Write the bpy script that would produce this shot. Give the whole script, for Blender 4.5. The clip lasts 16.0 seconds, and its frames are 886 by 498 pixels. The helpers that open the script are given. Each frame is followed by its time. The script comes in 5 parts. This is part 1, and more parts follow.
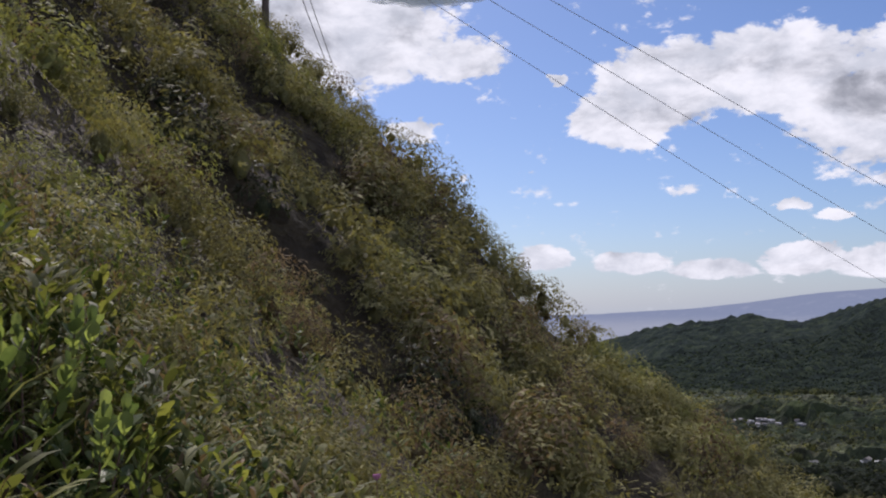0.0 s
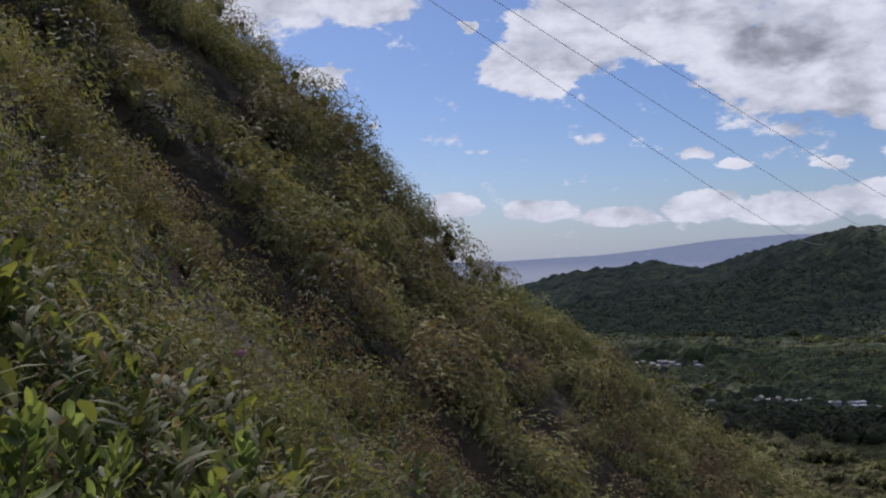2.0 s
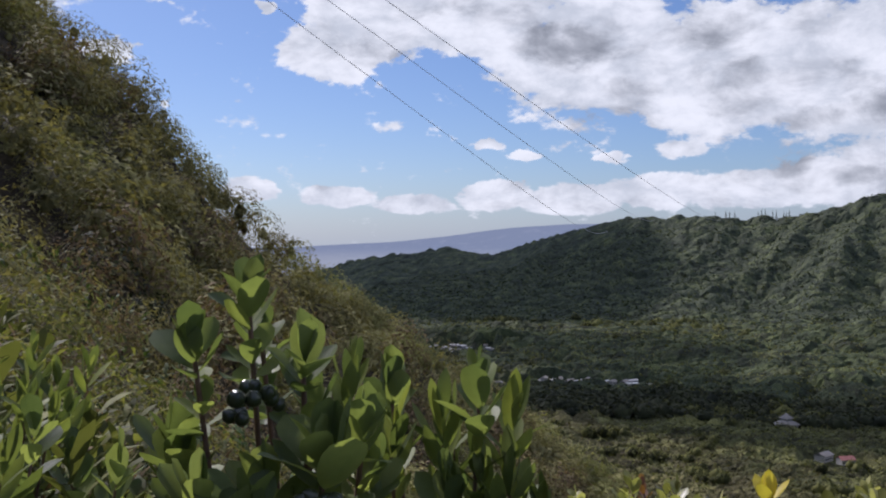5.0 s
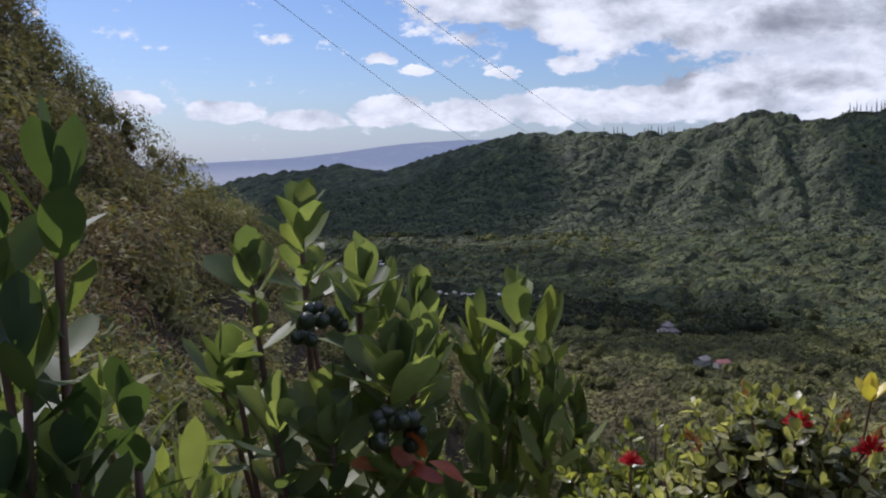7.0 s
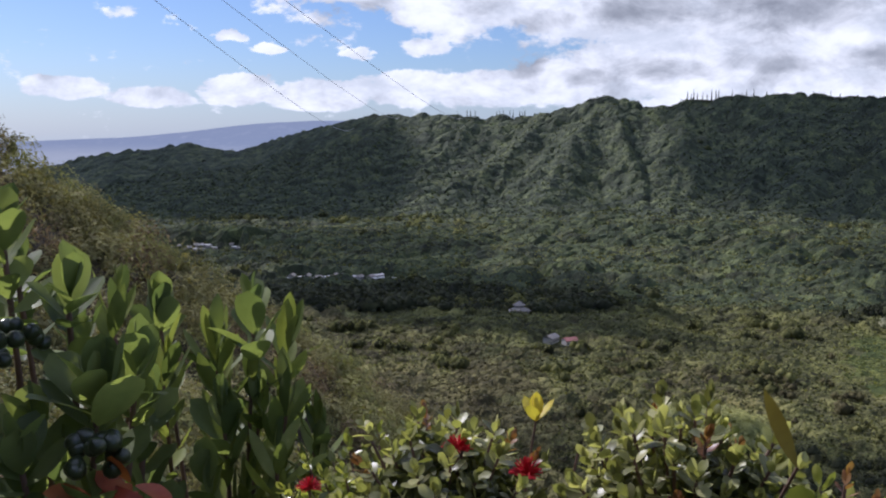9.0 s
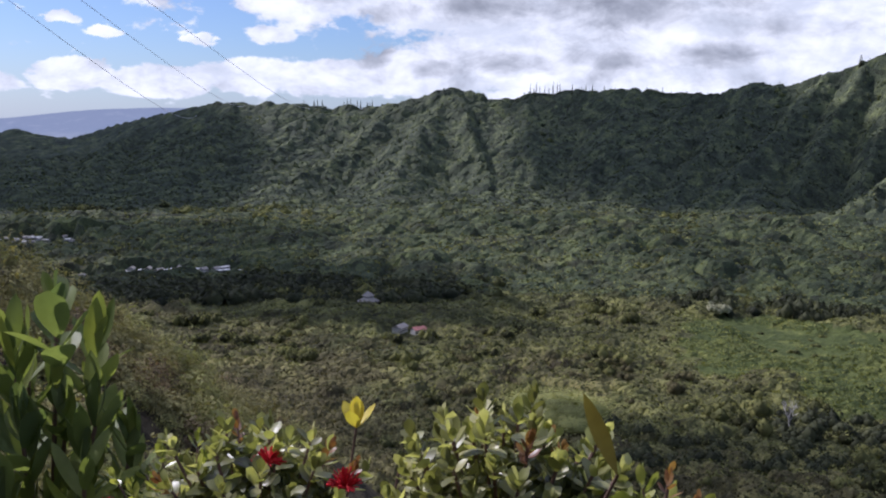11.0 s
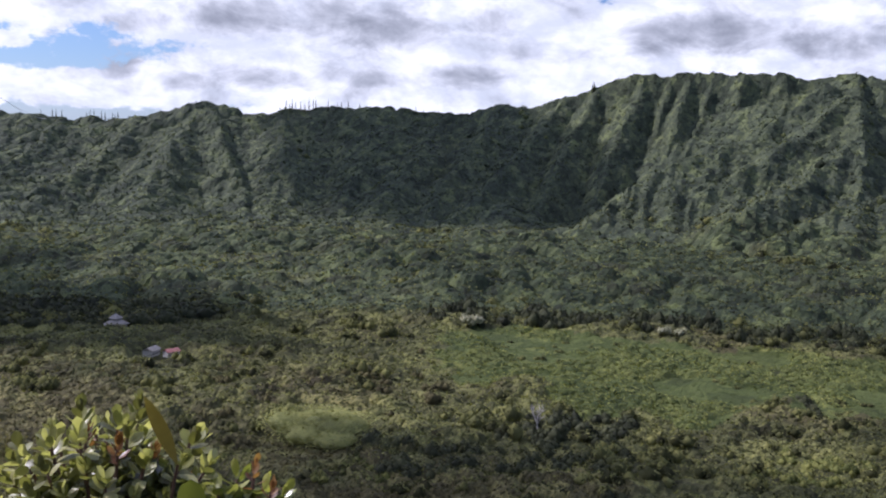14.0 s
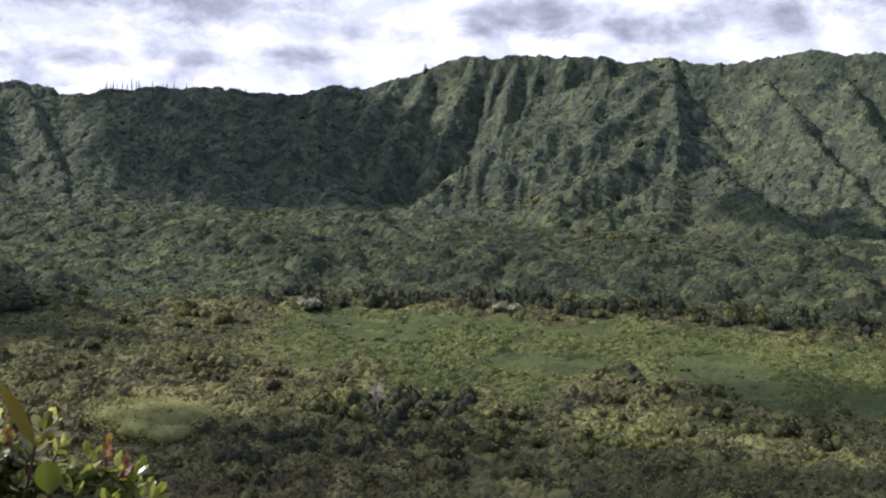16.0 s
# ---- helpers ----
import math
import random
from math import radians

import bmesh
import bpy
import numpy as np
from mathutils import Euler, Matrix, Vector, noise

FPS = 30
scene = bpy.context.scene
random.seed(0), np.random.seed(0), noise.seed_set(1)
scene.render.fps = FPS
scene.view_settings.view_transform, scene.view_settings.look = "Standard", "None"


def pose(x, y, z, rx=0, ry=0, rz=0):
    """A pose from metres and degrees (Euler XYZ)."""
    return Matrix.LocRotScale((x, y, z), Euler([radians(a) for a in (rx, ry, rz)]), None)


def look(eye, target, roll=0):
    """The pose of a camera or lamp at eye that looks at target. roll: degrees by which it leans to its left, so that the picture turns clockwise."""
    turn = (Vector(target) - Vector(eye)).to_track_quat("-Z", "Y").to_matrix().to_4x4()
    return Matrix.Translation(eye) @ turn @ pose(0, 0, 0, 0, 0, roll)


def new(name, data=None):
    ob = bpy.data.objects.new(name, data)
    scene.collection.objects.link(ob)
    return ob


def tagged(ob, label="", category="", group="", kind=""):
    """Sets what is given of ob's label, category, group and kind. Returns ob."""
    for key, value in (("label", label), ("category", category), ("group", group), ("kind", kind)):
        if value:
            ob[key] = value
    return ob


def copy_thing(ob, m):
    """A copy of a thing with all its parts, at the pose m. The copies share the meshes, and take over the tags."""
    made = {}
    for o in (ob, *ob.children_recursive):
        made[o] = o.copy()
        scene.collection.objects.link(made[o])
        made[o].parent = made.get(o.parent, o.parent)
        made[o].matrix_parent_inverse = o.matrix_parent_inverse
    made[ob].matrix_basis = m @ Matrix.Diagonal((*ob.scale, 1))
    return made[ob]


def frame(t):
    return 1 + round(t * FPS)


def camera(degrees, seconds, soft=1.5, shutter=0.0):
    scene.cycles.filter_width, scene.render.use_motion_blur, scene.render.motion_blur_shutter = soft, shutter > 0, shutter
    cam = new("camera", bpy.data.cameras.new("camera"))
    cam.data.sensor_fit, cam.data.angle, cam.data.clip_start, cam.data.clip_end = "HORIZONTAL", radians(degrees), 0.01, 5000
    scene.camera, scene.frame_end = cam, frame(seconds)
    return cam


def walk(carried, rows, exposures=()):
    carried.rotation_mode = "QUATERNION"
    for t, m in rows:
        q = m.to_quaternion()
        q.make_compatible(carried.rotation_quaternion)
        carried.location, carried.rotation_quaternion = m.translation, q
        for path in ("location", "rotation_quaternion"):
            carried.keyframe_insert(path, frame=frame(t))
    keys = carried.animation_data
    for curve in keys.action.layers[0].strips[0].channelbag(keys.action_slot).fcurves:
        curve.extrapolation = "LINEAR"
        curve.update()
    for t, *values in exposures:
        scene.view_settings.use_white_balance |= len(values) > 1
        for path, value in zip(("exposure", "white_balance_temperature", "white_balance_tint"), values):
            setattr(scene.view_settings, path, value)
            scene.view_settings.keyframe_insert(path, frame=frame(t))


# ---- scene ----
cam = camera(50.95, 16.0, soft=2.1)
TILT, LEAN = 3.7, 1.0
# seconds, eye in metres, then yaw, pitch and roll in degrees against the first view
ROWS = [
    (0.0, 0.000, 0.000, 0.000, -0.00, -0.00, -0.00),
    (0.5, 0.027, -0.085, -0.001, -0.17, -0.25, 0.55),
    (1.0, 0.127, -0.114, -0.150, -1.36, -1.45, 1.29),
    (1.5, 0.203, -0.010, -0.260, -4.35, -2.70, 0.59),
    (2.0, 0.245, 0.006, -0.399, -5.49, -3.21, -0.11),
    (2.5, 0.342, 0.086, -0.604, -6.56, -2.49, 0.00),
    (3.0, 0.342, 0.032, -0.731, -8.86, -3.85, 0.05),
    (3.5, 0.395, -0.000, -0.856, -12.83, -2.79, -0.31),
    (4.0, 0.479, 0.071, -0.947, -14.69, -3.91, -0.98),
    (4.5, 0.456, 0.151, -1.044, -16.38, -3.62, -1.37),
    (7.0, 0.166, 0.249, -1.031, -24.49, -8.85, -1.66),
    (7.5, 0.262, 0.195, -1.000, -27.06, -9.85, -1.97),
    (8.0, 0.290, 0.155, -0.959, -29.41, -9.17, -2.61),
    (8.5, 0.290, 0.157, -0.973, -31.71, -9.36, -2.96),
    (9.0, 0.352, 0.194, -0.997, -33.33, -9.62, -2.88),
    (11.5, 0.435, 0.226, -1.003, -46.13, -9.17, -4.55),
    (12.0, 0.461, 0.181, -1.017, -49.75, -8.58, -4.93),
    (12.5, 0.382, 0.189, -1.012, -51.76, -8.56, -4.87),
    (13.0, 0.467, 0.222, -1.034, -53.51, -8.61, -5.03),
    (13.5, 0.411, 0.155, -1.009, -56.25, -8.06, -5.33),
    (14.0, 0.422, 0.048, -0.980, -57.42, -7.44, -5.37),
    (14.5, 0.336, 0.051, -0.974, -60.26, -8.39, -5.17),
    (15.0, 0.340, 0.036, -0.976, -62.31, -7.60, -5.31),
    (15.5, 0.361, -0.002, -0.961, -64.49, -7.34, -4.89),
    (16.0, 0.349, 0.007, -0.967, -67.61, -7.63, -5.32),
]
walk(cam, [(t, Matrix.Translation((x, y, z)) @ pose(0, 0, 0, TILT, LEAN, 0) @ pose(0, 0, 0, 90 + pitch, roll, yaw)) for t, x, y, z, yaw, pitch, roll in ROWS], [(0.0, -0.05, 6320, 25), (2.0, -0.35, 6070, 24), (3.5, -0.09, 6170, 24), (4.5, -0.13, 6110, 23), (7.0, -0.05, 5950, 24), (9.0, 0.09, 5870, 24), (11.5, 0.19, 5850, 27), (12.0, 0.3, 5910, 28), (13.0, 0.27, 5870, 28), (14.0, 0.25, 5840, 28), (15.0, 0.39, 5890, 28), (16.0, 0.37, 5910, 28)])

# ---- sun, sky and clouds ----
SUN_AZ, SUN_EL = -14.0, 41.0
sun = new("sun", bpy.data.lights.new("sun", "SUN"))
sun.data.energy, sun.data.angle, sun.data.color = 5.0, radians(0.5), (1.0, 0.965, 0.91)
sun.matrix_world = look((0, 0, 60), (-math.sin(radians(SUN_AZ)), -math.cos(radians(SUN_AZ)), 60 - math.tan(radians(SUN_EL))))


class Graph:
    """Short hand for a node tree."""

    def __init__(self, tree):
        self.tree = tree
        tree.nodes.clear()

    def node(self, kind, **values):
        made = self.tree.nodes.new(kind)
        for key, value in values.items():
            setattr(made, key, value)
        return made

    def put(self, socket, value):
        if isinstance(value, bpy.types.NodeSocket):
            self.tree.links.new(value, socket)
        else:
            socket.default_value = value

    def math(self, op, a, b=0.0, c=0.0, clamp=False):
        made = self.node("ShaderNodeMath", operation=op, use_clamp=clamp)
        for k, value in enumerate((a, b, c)):
            self.put(made.inputs[k], value)
        return made.outputs[0]

    def step(self, a, low, high):
        made = self.node("ShaderNodeMapRange", interpolation_type="SMOOTHSTEP")
        for k, value in enumerate((a, low, high, 0.0, 1.0)):
            self.put(made.inputs[k], value)
        return made.outputs[0]

    def mix(self, fac, a, b, blend="MIX"):
        made = self.node("ShaderNodeMix", data_type="RGBA", blend_type=blend)
        self.put(made.inputs[0], fac)
        self.put(made.inputs[6], a)
        self.put(made.inputs[7], b)
        return made.outputs[2]

    def noise(self, vector, scale, detail=4.0, rough=0.55, warp=0.0):
        made = self.node("ShaderNodeTexNoise")
        for key, value in (("Vector", vector), ("Scale", scale), ("Detail", detail), ("Roughness", rough), ("Distortion", warp)):
            self.put(made.inputs[key], value)
        return made.outputs[0]

    def ramp(self, fac, *stops):
        made = self.node("ShaderNodeValToRGB")
        while len(made.color_ramp.elements) < len(stops):
            made.color_ramp.elements.new(0.5)
        for element, (at, colour) in zip(made.color_ramp.elements, stops):
            element.position, element.color = at, (*colour, 1.0)
        self.put(made.inputs[0], fac)
        return made.outputs[0]


SKY = 0.10
world = bpy.data.worlds.new("world")
scene.world = world
world.use_nodes = True
g = Graph(world.node_tree)
sky = g.node("ShaderNodeTexSky", sky_type="NISHITA", sun_disc=False, sun_elevation=radians(SUN_EL), sun_rotation=radians(SUN_AZ), altitude=200.0, air_density=1.0, dust_density=0.6, ozone_density=2.0)
way = g.node("ShaderNodeTexCoord").outputs["Generated"]
xyz = g.node("ShaderNodeSeparateXYZ")
g.put(xyz.inputs[0], way)
az = g.math("MULTIPLY", g.math("ARCTAN2", xyz.outputs[0], xyz.outputs[1]), 180 / math.pi)
el = g.math("MULTIPLY", g.math("ARCSINE", xyz.outputs[2]), 180 / math.pi)
flat = g.node("ShaderNodeCombineXYZ")
g.put(flat.inputs[0], g.math("MULTIPLY", az, 0.1))
g.put(flat.inputs[1], g.math("MULTIPLY", el, 0.17))
puff = g.noise(flat.outputs[0], 2.6, 9.0, 0.60, 0.25)
lump = g.noise(flat.outputs[0], 2.4, 8.0, 0.62, 0.4)


bend_a, bend_e = g.noise(flat.outputs[0], 2.1, 6.0, 0.62), g.noise(flat.outputs[0], 2.7, 6.0, 0.62)
az = g.math("ADD", az, g.math("MULTIPLY", g.math("SUBTRACT", bend_a, 0.5), 4.0))
el_plain = el
el = g.math("ADD", el, g.math("MULTIPLY", g.math("SUBTRACT", bend_e, 0.5), g.math("MULTIPLY", g.step(el_plain, -3.0, 12.0), 2.4)))


def blob(a, e, wide, high, weight=1.0):
    """A soft mass of cloud round one direction of the sky, in degrees."""
    u = g.math("MULTIPLY", g.math("SUBTRACT", az, a), 1 / wide)
    v = g.math("MULTIPLY", g.math("SUBTRACT", el, e), 1 / high)
    d2 = g.math("ADD", g.math("MULTIPLY", u, u), g.math("MULTIPLY", v, v))
    return g.math("MULTIPLY", g.math("SUBTRACT", 1.0, d2, clamp=True), weight)


def gather(blobs):
    total = blob(*blobs[0])
    for row in blobs[1:]:
        total = g.math("MAXIMUM", total, blob(*row))
    return total


WHITE = ((-7, 17, 9, 4.5), (1.5, 15.3, 4, 1.7, 0.7), (-1.6, 10.9, 1.9, 0.8, 0.9), (7, 13.7, 0.7, 0.5, 0.8), (1.8, 7.9, 0.4, 0.3, 0.7), (11.3, 11.4, 3.4, 2.2), (14.5, 13.2, 5.5, 3.0), (20, 13.5, 7, 3.0),
         (27, 11, 8, 4.9), (35, 9.5, 7, 5.0), (43, 9, 10, 5.5), (32.3, 5.2, 2, 0.7, 0.7), (20.7, 5.7, 1.0, 0.35, 0.7), (23.1, 5.0, 1.4, 0.4, 0.7), (28.4, 4.7, 1.1, 0.45, 0.7), (15, 6.8, 1.7, 0.6, 0.3))
LOW_WHITE = ((6, 3.0, 2.3, 1.0), (11.5, 2.6, 2.8, 0.8, 0.9), (16.3, 2.1, 3.2, 0.7, 0.8), (21.2, 2.6, 2.8, 1.1), (26, 2.3, 4.2, 1.1), (31, 2.7, 4.2, 1.3), (36, 2.6, 5, 1.4), (42, 3.0, 6, 1.8),
             (50, 6, 12, 6), (62, 6, 14, 6), (78, 7, 20, 7), (95, 9, 20, 9), (115, 12, 30, 14))
GREY = ((25.7, 11.4, 3.6, 1.5), (29.4, 8.3, 2.2, 1.3, 0.8), (34, 11.8, 4, 1.1, 0.7), (40, 6.6, 3.0, 0.9, 0.9), (38.3, 4.4, 2.0, 1.1), (35.8, 9.5, 2.5, 0.9, 0.5), (45, 6.9, 5, 1.5), (52, 6.9, 6, 2.0), (42, 3.3, 2, 0.7, 0.6),
        (47, 3.7, 3, 0.8, 0.7), (53, 4, 3, 0.6, 0.5), (59, 4.2, 3.6, 0.9, 0.7), (60, 7.6, 3, 0.9, 0.6), (27, 6.9, 1.6, 1.0, 0.6))
LOW_GREY = ((64, 6, 3, 1, 0.5), (71, 7.0, 4, 1.6), (75.5, 6.8, 5, 1.4, 0.9), (80, 6.4, 5, 1.1, 0.8), (86, 7, 6, 1.4), (-9, 17, 5, 2, 0.6), (15.7, 11, 1.3, 0.6, 0.5), (93, 9, 8, 2.0, 0.8))
curl = g.noise(flat.outputs[0], 9.0, 6.0, 0.6, 0.2)
cover = g.math("ADD", gather(WHITE + LOW_WHITE), g.math("MULTIPLY", g.math("SUBTRACT", puff, 0.5), 1.6))
cover = g.math("ADD", cover, g.math("MULTIPLY", g.math("SUBTRACT", curl, 0.5), 0.9))
high_cover = g.math("MULTIPLY", g.step(el_plain, 17.0, 32.0), g.step(lump, 0.44, 0.62))
cloud = g.math("MAXIMUM", g.step(cover, 0.15, 0.42), high_cover)
shade = g.step(g.math("ADD", g.math("MULTIPLY", gather(GREY + LOW_GREY), 0.85), g.math("MULTIPLY", g.math("SUBTRACT", lump, 0.46), 2.8)), -0.05, 1.2)
fine = g.noise(flat.outputs[0], 4.2, 7.0, 0.62, 0.3)
billow = g.step(g.math("ADD", g.math("MULTIPLY", puff, 0.72), g.math("MULTIPLY", fine, 0.28)), 0.37, 0.63)
white = g.mix(billow, (6.1, 6.75, 7.1, 1), (9.2, 9.75, 9.8, 1))
grey = g.mix(billow, (2.2, 2.45, 2.75, 1), (3.6, 4.0, 4.3, 1))
clouds = g.mix(g.math("MULTIPLY", shade, 0.9), white, grey)
haze = g.math("SUBTRACT", 1.0, g.step(el_plain, -2.0, 5.0))
deep = g.mix(1.0, sky.outputs[0], (0.60, 0.73, 0.90, 1), "MULTIPLY")
clear = g.mix(g.math("MULTIPLY", haze, 0.6), deep, (4.1, 5.3, 6.8, 1))
overhead = g.step(el_plain, 19.0, 38.0)
clouds = g.mix(g.math("MULTIPLY", overhead, 0.85), clouds, (14.0, 15.4, 19.6, 1))
back = g.node("ShaderNodeBackground")
g.put(back.inputs[0], g.mix(cloud, clear, clouds))
back.inputs[1].default_value = SKY
g.put(g.node("ShaderNodeOutputWorld").inputs[0], back.outputs[0])

# ---- materials ----


def material(name):
    made = bpy.data.materials.new(name)
    made.use_nodes = True
    return made, Graph(made.node_tree)


def finish(graph, shader, bump=None, distance=0.1, strength=0.5, principled=None):
    if bump is not None:
        node = graph.node("ShaderNodeBump")
        node.inputs["Strength"].default_value, node.inputs["Distance"].default_value = strength, distance
        graph.put(node.inputs["Height"], bump)
        graph.put(principled.inputs["Normal"], node.outputs[0])
    graph.put(graph.node("ShaderNodeOutputMaterial").inputs[0], shader)


def foliage(name, dark, mid, light, scale, rough=0.55, gloss=0.35, glow=0.3, per_object=False, spread=0.55, back=(1.25, 1.3, 0.6)):
    """Leaves: hue that drifts from plant to plant, chance light and dark leaves, some light let through."""
    made, g = material(name)
    place = g.node("ShaderNodeNewGeometry")
    drift = g.noise(place.outputs["Position"], scale, 3.0, 0.6)
    chance = g.node("ShaderNodeObjectInfo").outputs["Random"] if per_object else place.outputs["Random Per Island"]
    tone = g.math("ADD", g.math("MULTIPLY", drift, 1.0), g.math("MULTIPLY", g.math("SUBTRACT", chance, 0.5), spread))
    colour = g.ramp(tone, (0.22, dark), (0.5, mid), (0.8, light))
    mottled = g.noise(place.outputs["Position"], 14.0 * scale + 2.0, 2.0)
    colour = g.mix(g.math("MULTIPLY", mottled, 0.45), colour, g.mix(1.0, colour, (0.55, 0.55, 0.5, 1), "MULTIPLY"))
    skin = g.node("ShaderNodeBsdfPrincipled")
    g.put(skin.inputs["Base Color"], colour)
    skin.inputs["Roughness"].default_value, skin.inputs["Specular IOR Level"].default_value = rough, gloss
    through_leaf = g.node("ShaderNodeBsdfTranslucent")
    g.put(through_leaf.inputs[0], g.mix(1.0, colour, tuple((*back, 1.0)), "MULTIPLY"))
    both = g.node("ShaderNodeMixShader")
    both.inputs[0].default_value = glow
    g.put(both.inputs[1], skin.outputs[0])
    g.put(both.inputs[2], through_leaf.outputs[0])
    finish(g, both.outputs[0])
    return made


def plain(name, colour, rough=0.7, vary=0.25, scale=6.0, metal=0.0, bump=0.0, gloss=0.5):
    made, g = material(name)
    place = g.node("ShaderNodeTexCoord").outputs["Object"]
    fine, coarse = g.noise(place, scale, 6.0), g.noise(place, scale * 0.17, 2.0)
    amount = g.math("ADD", g.math("MULTIPLY", fine, 0.6), g.math("MULTIPLY", coarse, 0.4))
    low = tuple(c * (1 - vary) for c in colour)
    high = tuple(min(1.0, c * (1 + vary)) for c in colour)
    skin = g.node("ShaderNodeBsdfPrincipled")
    g.put(skin.inputs["Base Color"], g.ramp(amount, (0.3, low), (0.7, high)))
    skin.inputs["Roughness"].default_value, skin.inputs["Metallic"].default_value, skin.inputs["Specular IOR Level"].default_value = rough, metal, gloss
    finish(g, skin.outputs[0], fine if bump else None, bump, 0.5, skin)
    return made


SHRUB = foliage("hill_shrub_leaves", (0.100, 0.090, 0.042), (0.215, 0.200, 0.085), (0.37, 0.345, 0.14), 0.35, 0.75, 0.05, 0.26, spread=0.35, back=(1.25, 1.2, 0.65))
DRY = foliage("dry_shrub_leaves", (0.076, 0.054, 0.034), (0.168, 0.130, 0.072), (0.28, 0.215, 0.125), 0.5, 0.8, 0.05, 0.25, back=(1.25, 1.1, 0.75))
FRESH = foliage("fresh_green_leaves", (0.06, 0.066, 0.024), (0.14, 0.148, 0.05), (0.25, 0.25, 0.08), 1.2, 0.65, 0.1, 0.4)
FOREST = foliage("forest_leaves", (0.036, 0.038, 0.017), (0.096, 0.101, 0.039), (0.210, 0.208, 0.072), 0.02, 0.8, 0.06, 0.25, spread=0.8)
MARSH = foliage("marsh_leaves", (0.06, 0.072, 0.020), (0.14, 0.155, 0.04), (0.25, 0.25, 0.07), 0.03, 0.65, 0.15, 0.25)
SLOPE = foliage("mountain_leaves", (0.026, 0.033, 0.020), (0.060, 0.073, 0.036), (0.125, 0.140, 0.054), 0.012, 0.8, 0.06, 0.2, spread=0.7)
LUSH = foliage("lush_shrub_leaves", (0.120, 0.120, 0.048), (0.235, 0.235, 0.088), (0.40, 0.385, 0.14), 0.5, 0.75, 0.05, 0.28, spread=0.35, back=(1.2, 1.25, 0.6))
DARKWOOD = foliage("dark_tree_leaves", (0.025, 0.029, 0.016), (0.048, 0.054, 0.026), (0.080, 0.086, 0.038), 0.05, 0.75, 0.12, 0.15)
PALE = foliage("pale_blossom", (0.14, 0.145, 0.07), (0.27, 0.265, 0.15), (0.40, 0.385, 0.24), 0.2, 0.7, 0.2, 0.1)
GRASS = foliage("grass_blades", (0.05, 0.075, 0.018), (0.12, 0.14, 0.035), (0.26, 0.24, 0.10), 2.5, 0.5, 0.4, 0.35)
BROAD = foliage("broad_leaf", (0.095, 0.13, 0.055), (0.165, 0.205, 0.082), (0.27, 0.31, 0.12), 6.0, 0.5, 0.2, 0.5, True)
DEEP = foliage("deep_green_leaf", (0.05, 0.08, 0.03), (0.09, 0.13, 0.045), (0.15, 0.19, 0.06), 6.0, 0.55, 0.2, 0.4, True)
SLIM = foliage("slim_leaf", (0.09, 0.12, 0.045), (0.165, 0.20, 0.065), (0.26, 0.29, 0.085), 6.0, 0.55, 0.15, 0.42, True)
GLOSSY = foliage("small_glossy_leaf", (0.145, 0.145, 0.054), (0.28, 0.29, 0.110), (0.51, 0.49, 0.23), 12.0, 0.40, 0.5, 0.48, True, 0.8)
LIME = foliage("lime_leaf", (0.13, 0.15, 0.035), (0.24, 0.26, 0.06), (0.38, 0.38, 0.10), 12.0, 0.3, 0.65, 0.45, True)
RUST = foliage("rust_leaf", (0.15, 0.065, 0.035), (0.24, 0.115, 0.05), (0.33, 0.19, 0.07), 12.0, 0.4, 0.4, 0.4, True)
RED_LEAF = foliage("withered_red_leaf", (0.22, 0.035, 0.015), (0.36, 0.07, 0.025), (0.42, 0.14, 0.05), 20.0, 0.45, 0.4, 0.3, True)
OLIVE_LEAF = foliage("olive_leaf", (0.10, 0.075, 0.025), (0.15, 0.12, 0.035), (0.20, 0.17, 0.045), 20.0, 0.45, 0.35, 0.35, True)
YELLOW_LEAF = foliage("yellow_leaf", (0.52, 0.42, 0.05), (0.64, 0.53, 0.08), (0.72, 0.62, 0.12), 20.0, 0.4, 0.4, 0.35, True)
PETAL = plain("red_stamens", (0.55, 0.012, 0.02), 0.6, 0.3, 40.0)
BERRY = plain("dark_green_berry", (0.024, 0.034, 0.014), 0.3, 0.4, 60.0)
TWIG = plain("brown_twig", (0.13, 0.075, 0.05), 0.75, 0.4, 60.0, bump=0.002)
TIMBER = plain("weathered_timber", (0.12, 0.09, 0.07), 0.85, 0.35, 8.0, bump=0.01)
CABLE = plain("dark_cable", (0.5, 0.5, 0.52), 0.6, 0.15, 2.0, gloss=0.3)
DEADWOOD = plain("bleached_wood", (0.30, 0.28, 0.25), 0.8, 0.3, 2.0, bump=0.02)
WALL = plain("pale_house_wall", (0.36, 0.34, 0.30), 0.8, 0.15, 1.0)
ROOF_GREY = plain("grey_roof", (0.25, 0.22, 0.17), 0.6, 0.2, 1.2)
ROOF_WHITE = plain("white_metal_roof", (0.60, 0.56, 0.48), 0.4, 0.15, 1.0)
ROOF_RED = plain("red_roof", (0.34, 0.13, 0.10), 0.7, 0.25, 1.2)
GLASS = plain("dark_window", (0.03, 0.035, 0.045), 0.1, 0.2, 1.0)
BROWNWOOD = foliage("grey_brown_leaves", (0.042, 0.038, 0.020), (0.096, 0.086, 0.041), (0.170, 0.152, 0.068), 0.05, 0.8, 0.05, 0.2)
# darker leaf copies: inner shade put into the colour; two also colour slope herbs
BROAD_FILL = foliage("broad_leaf_shade_and_herb", (0.05, 0.09, 0.03), (0.075, 0.10, 0.040), (0.13, 0.155, 0.058), 6.0, 0.65, 0.06, 0.3)
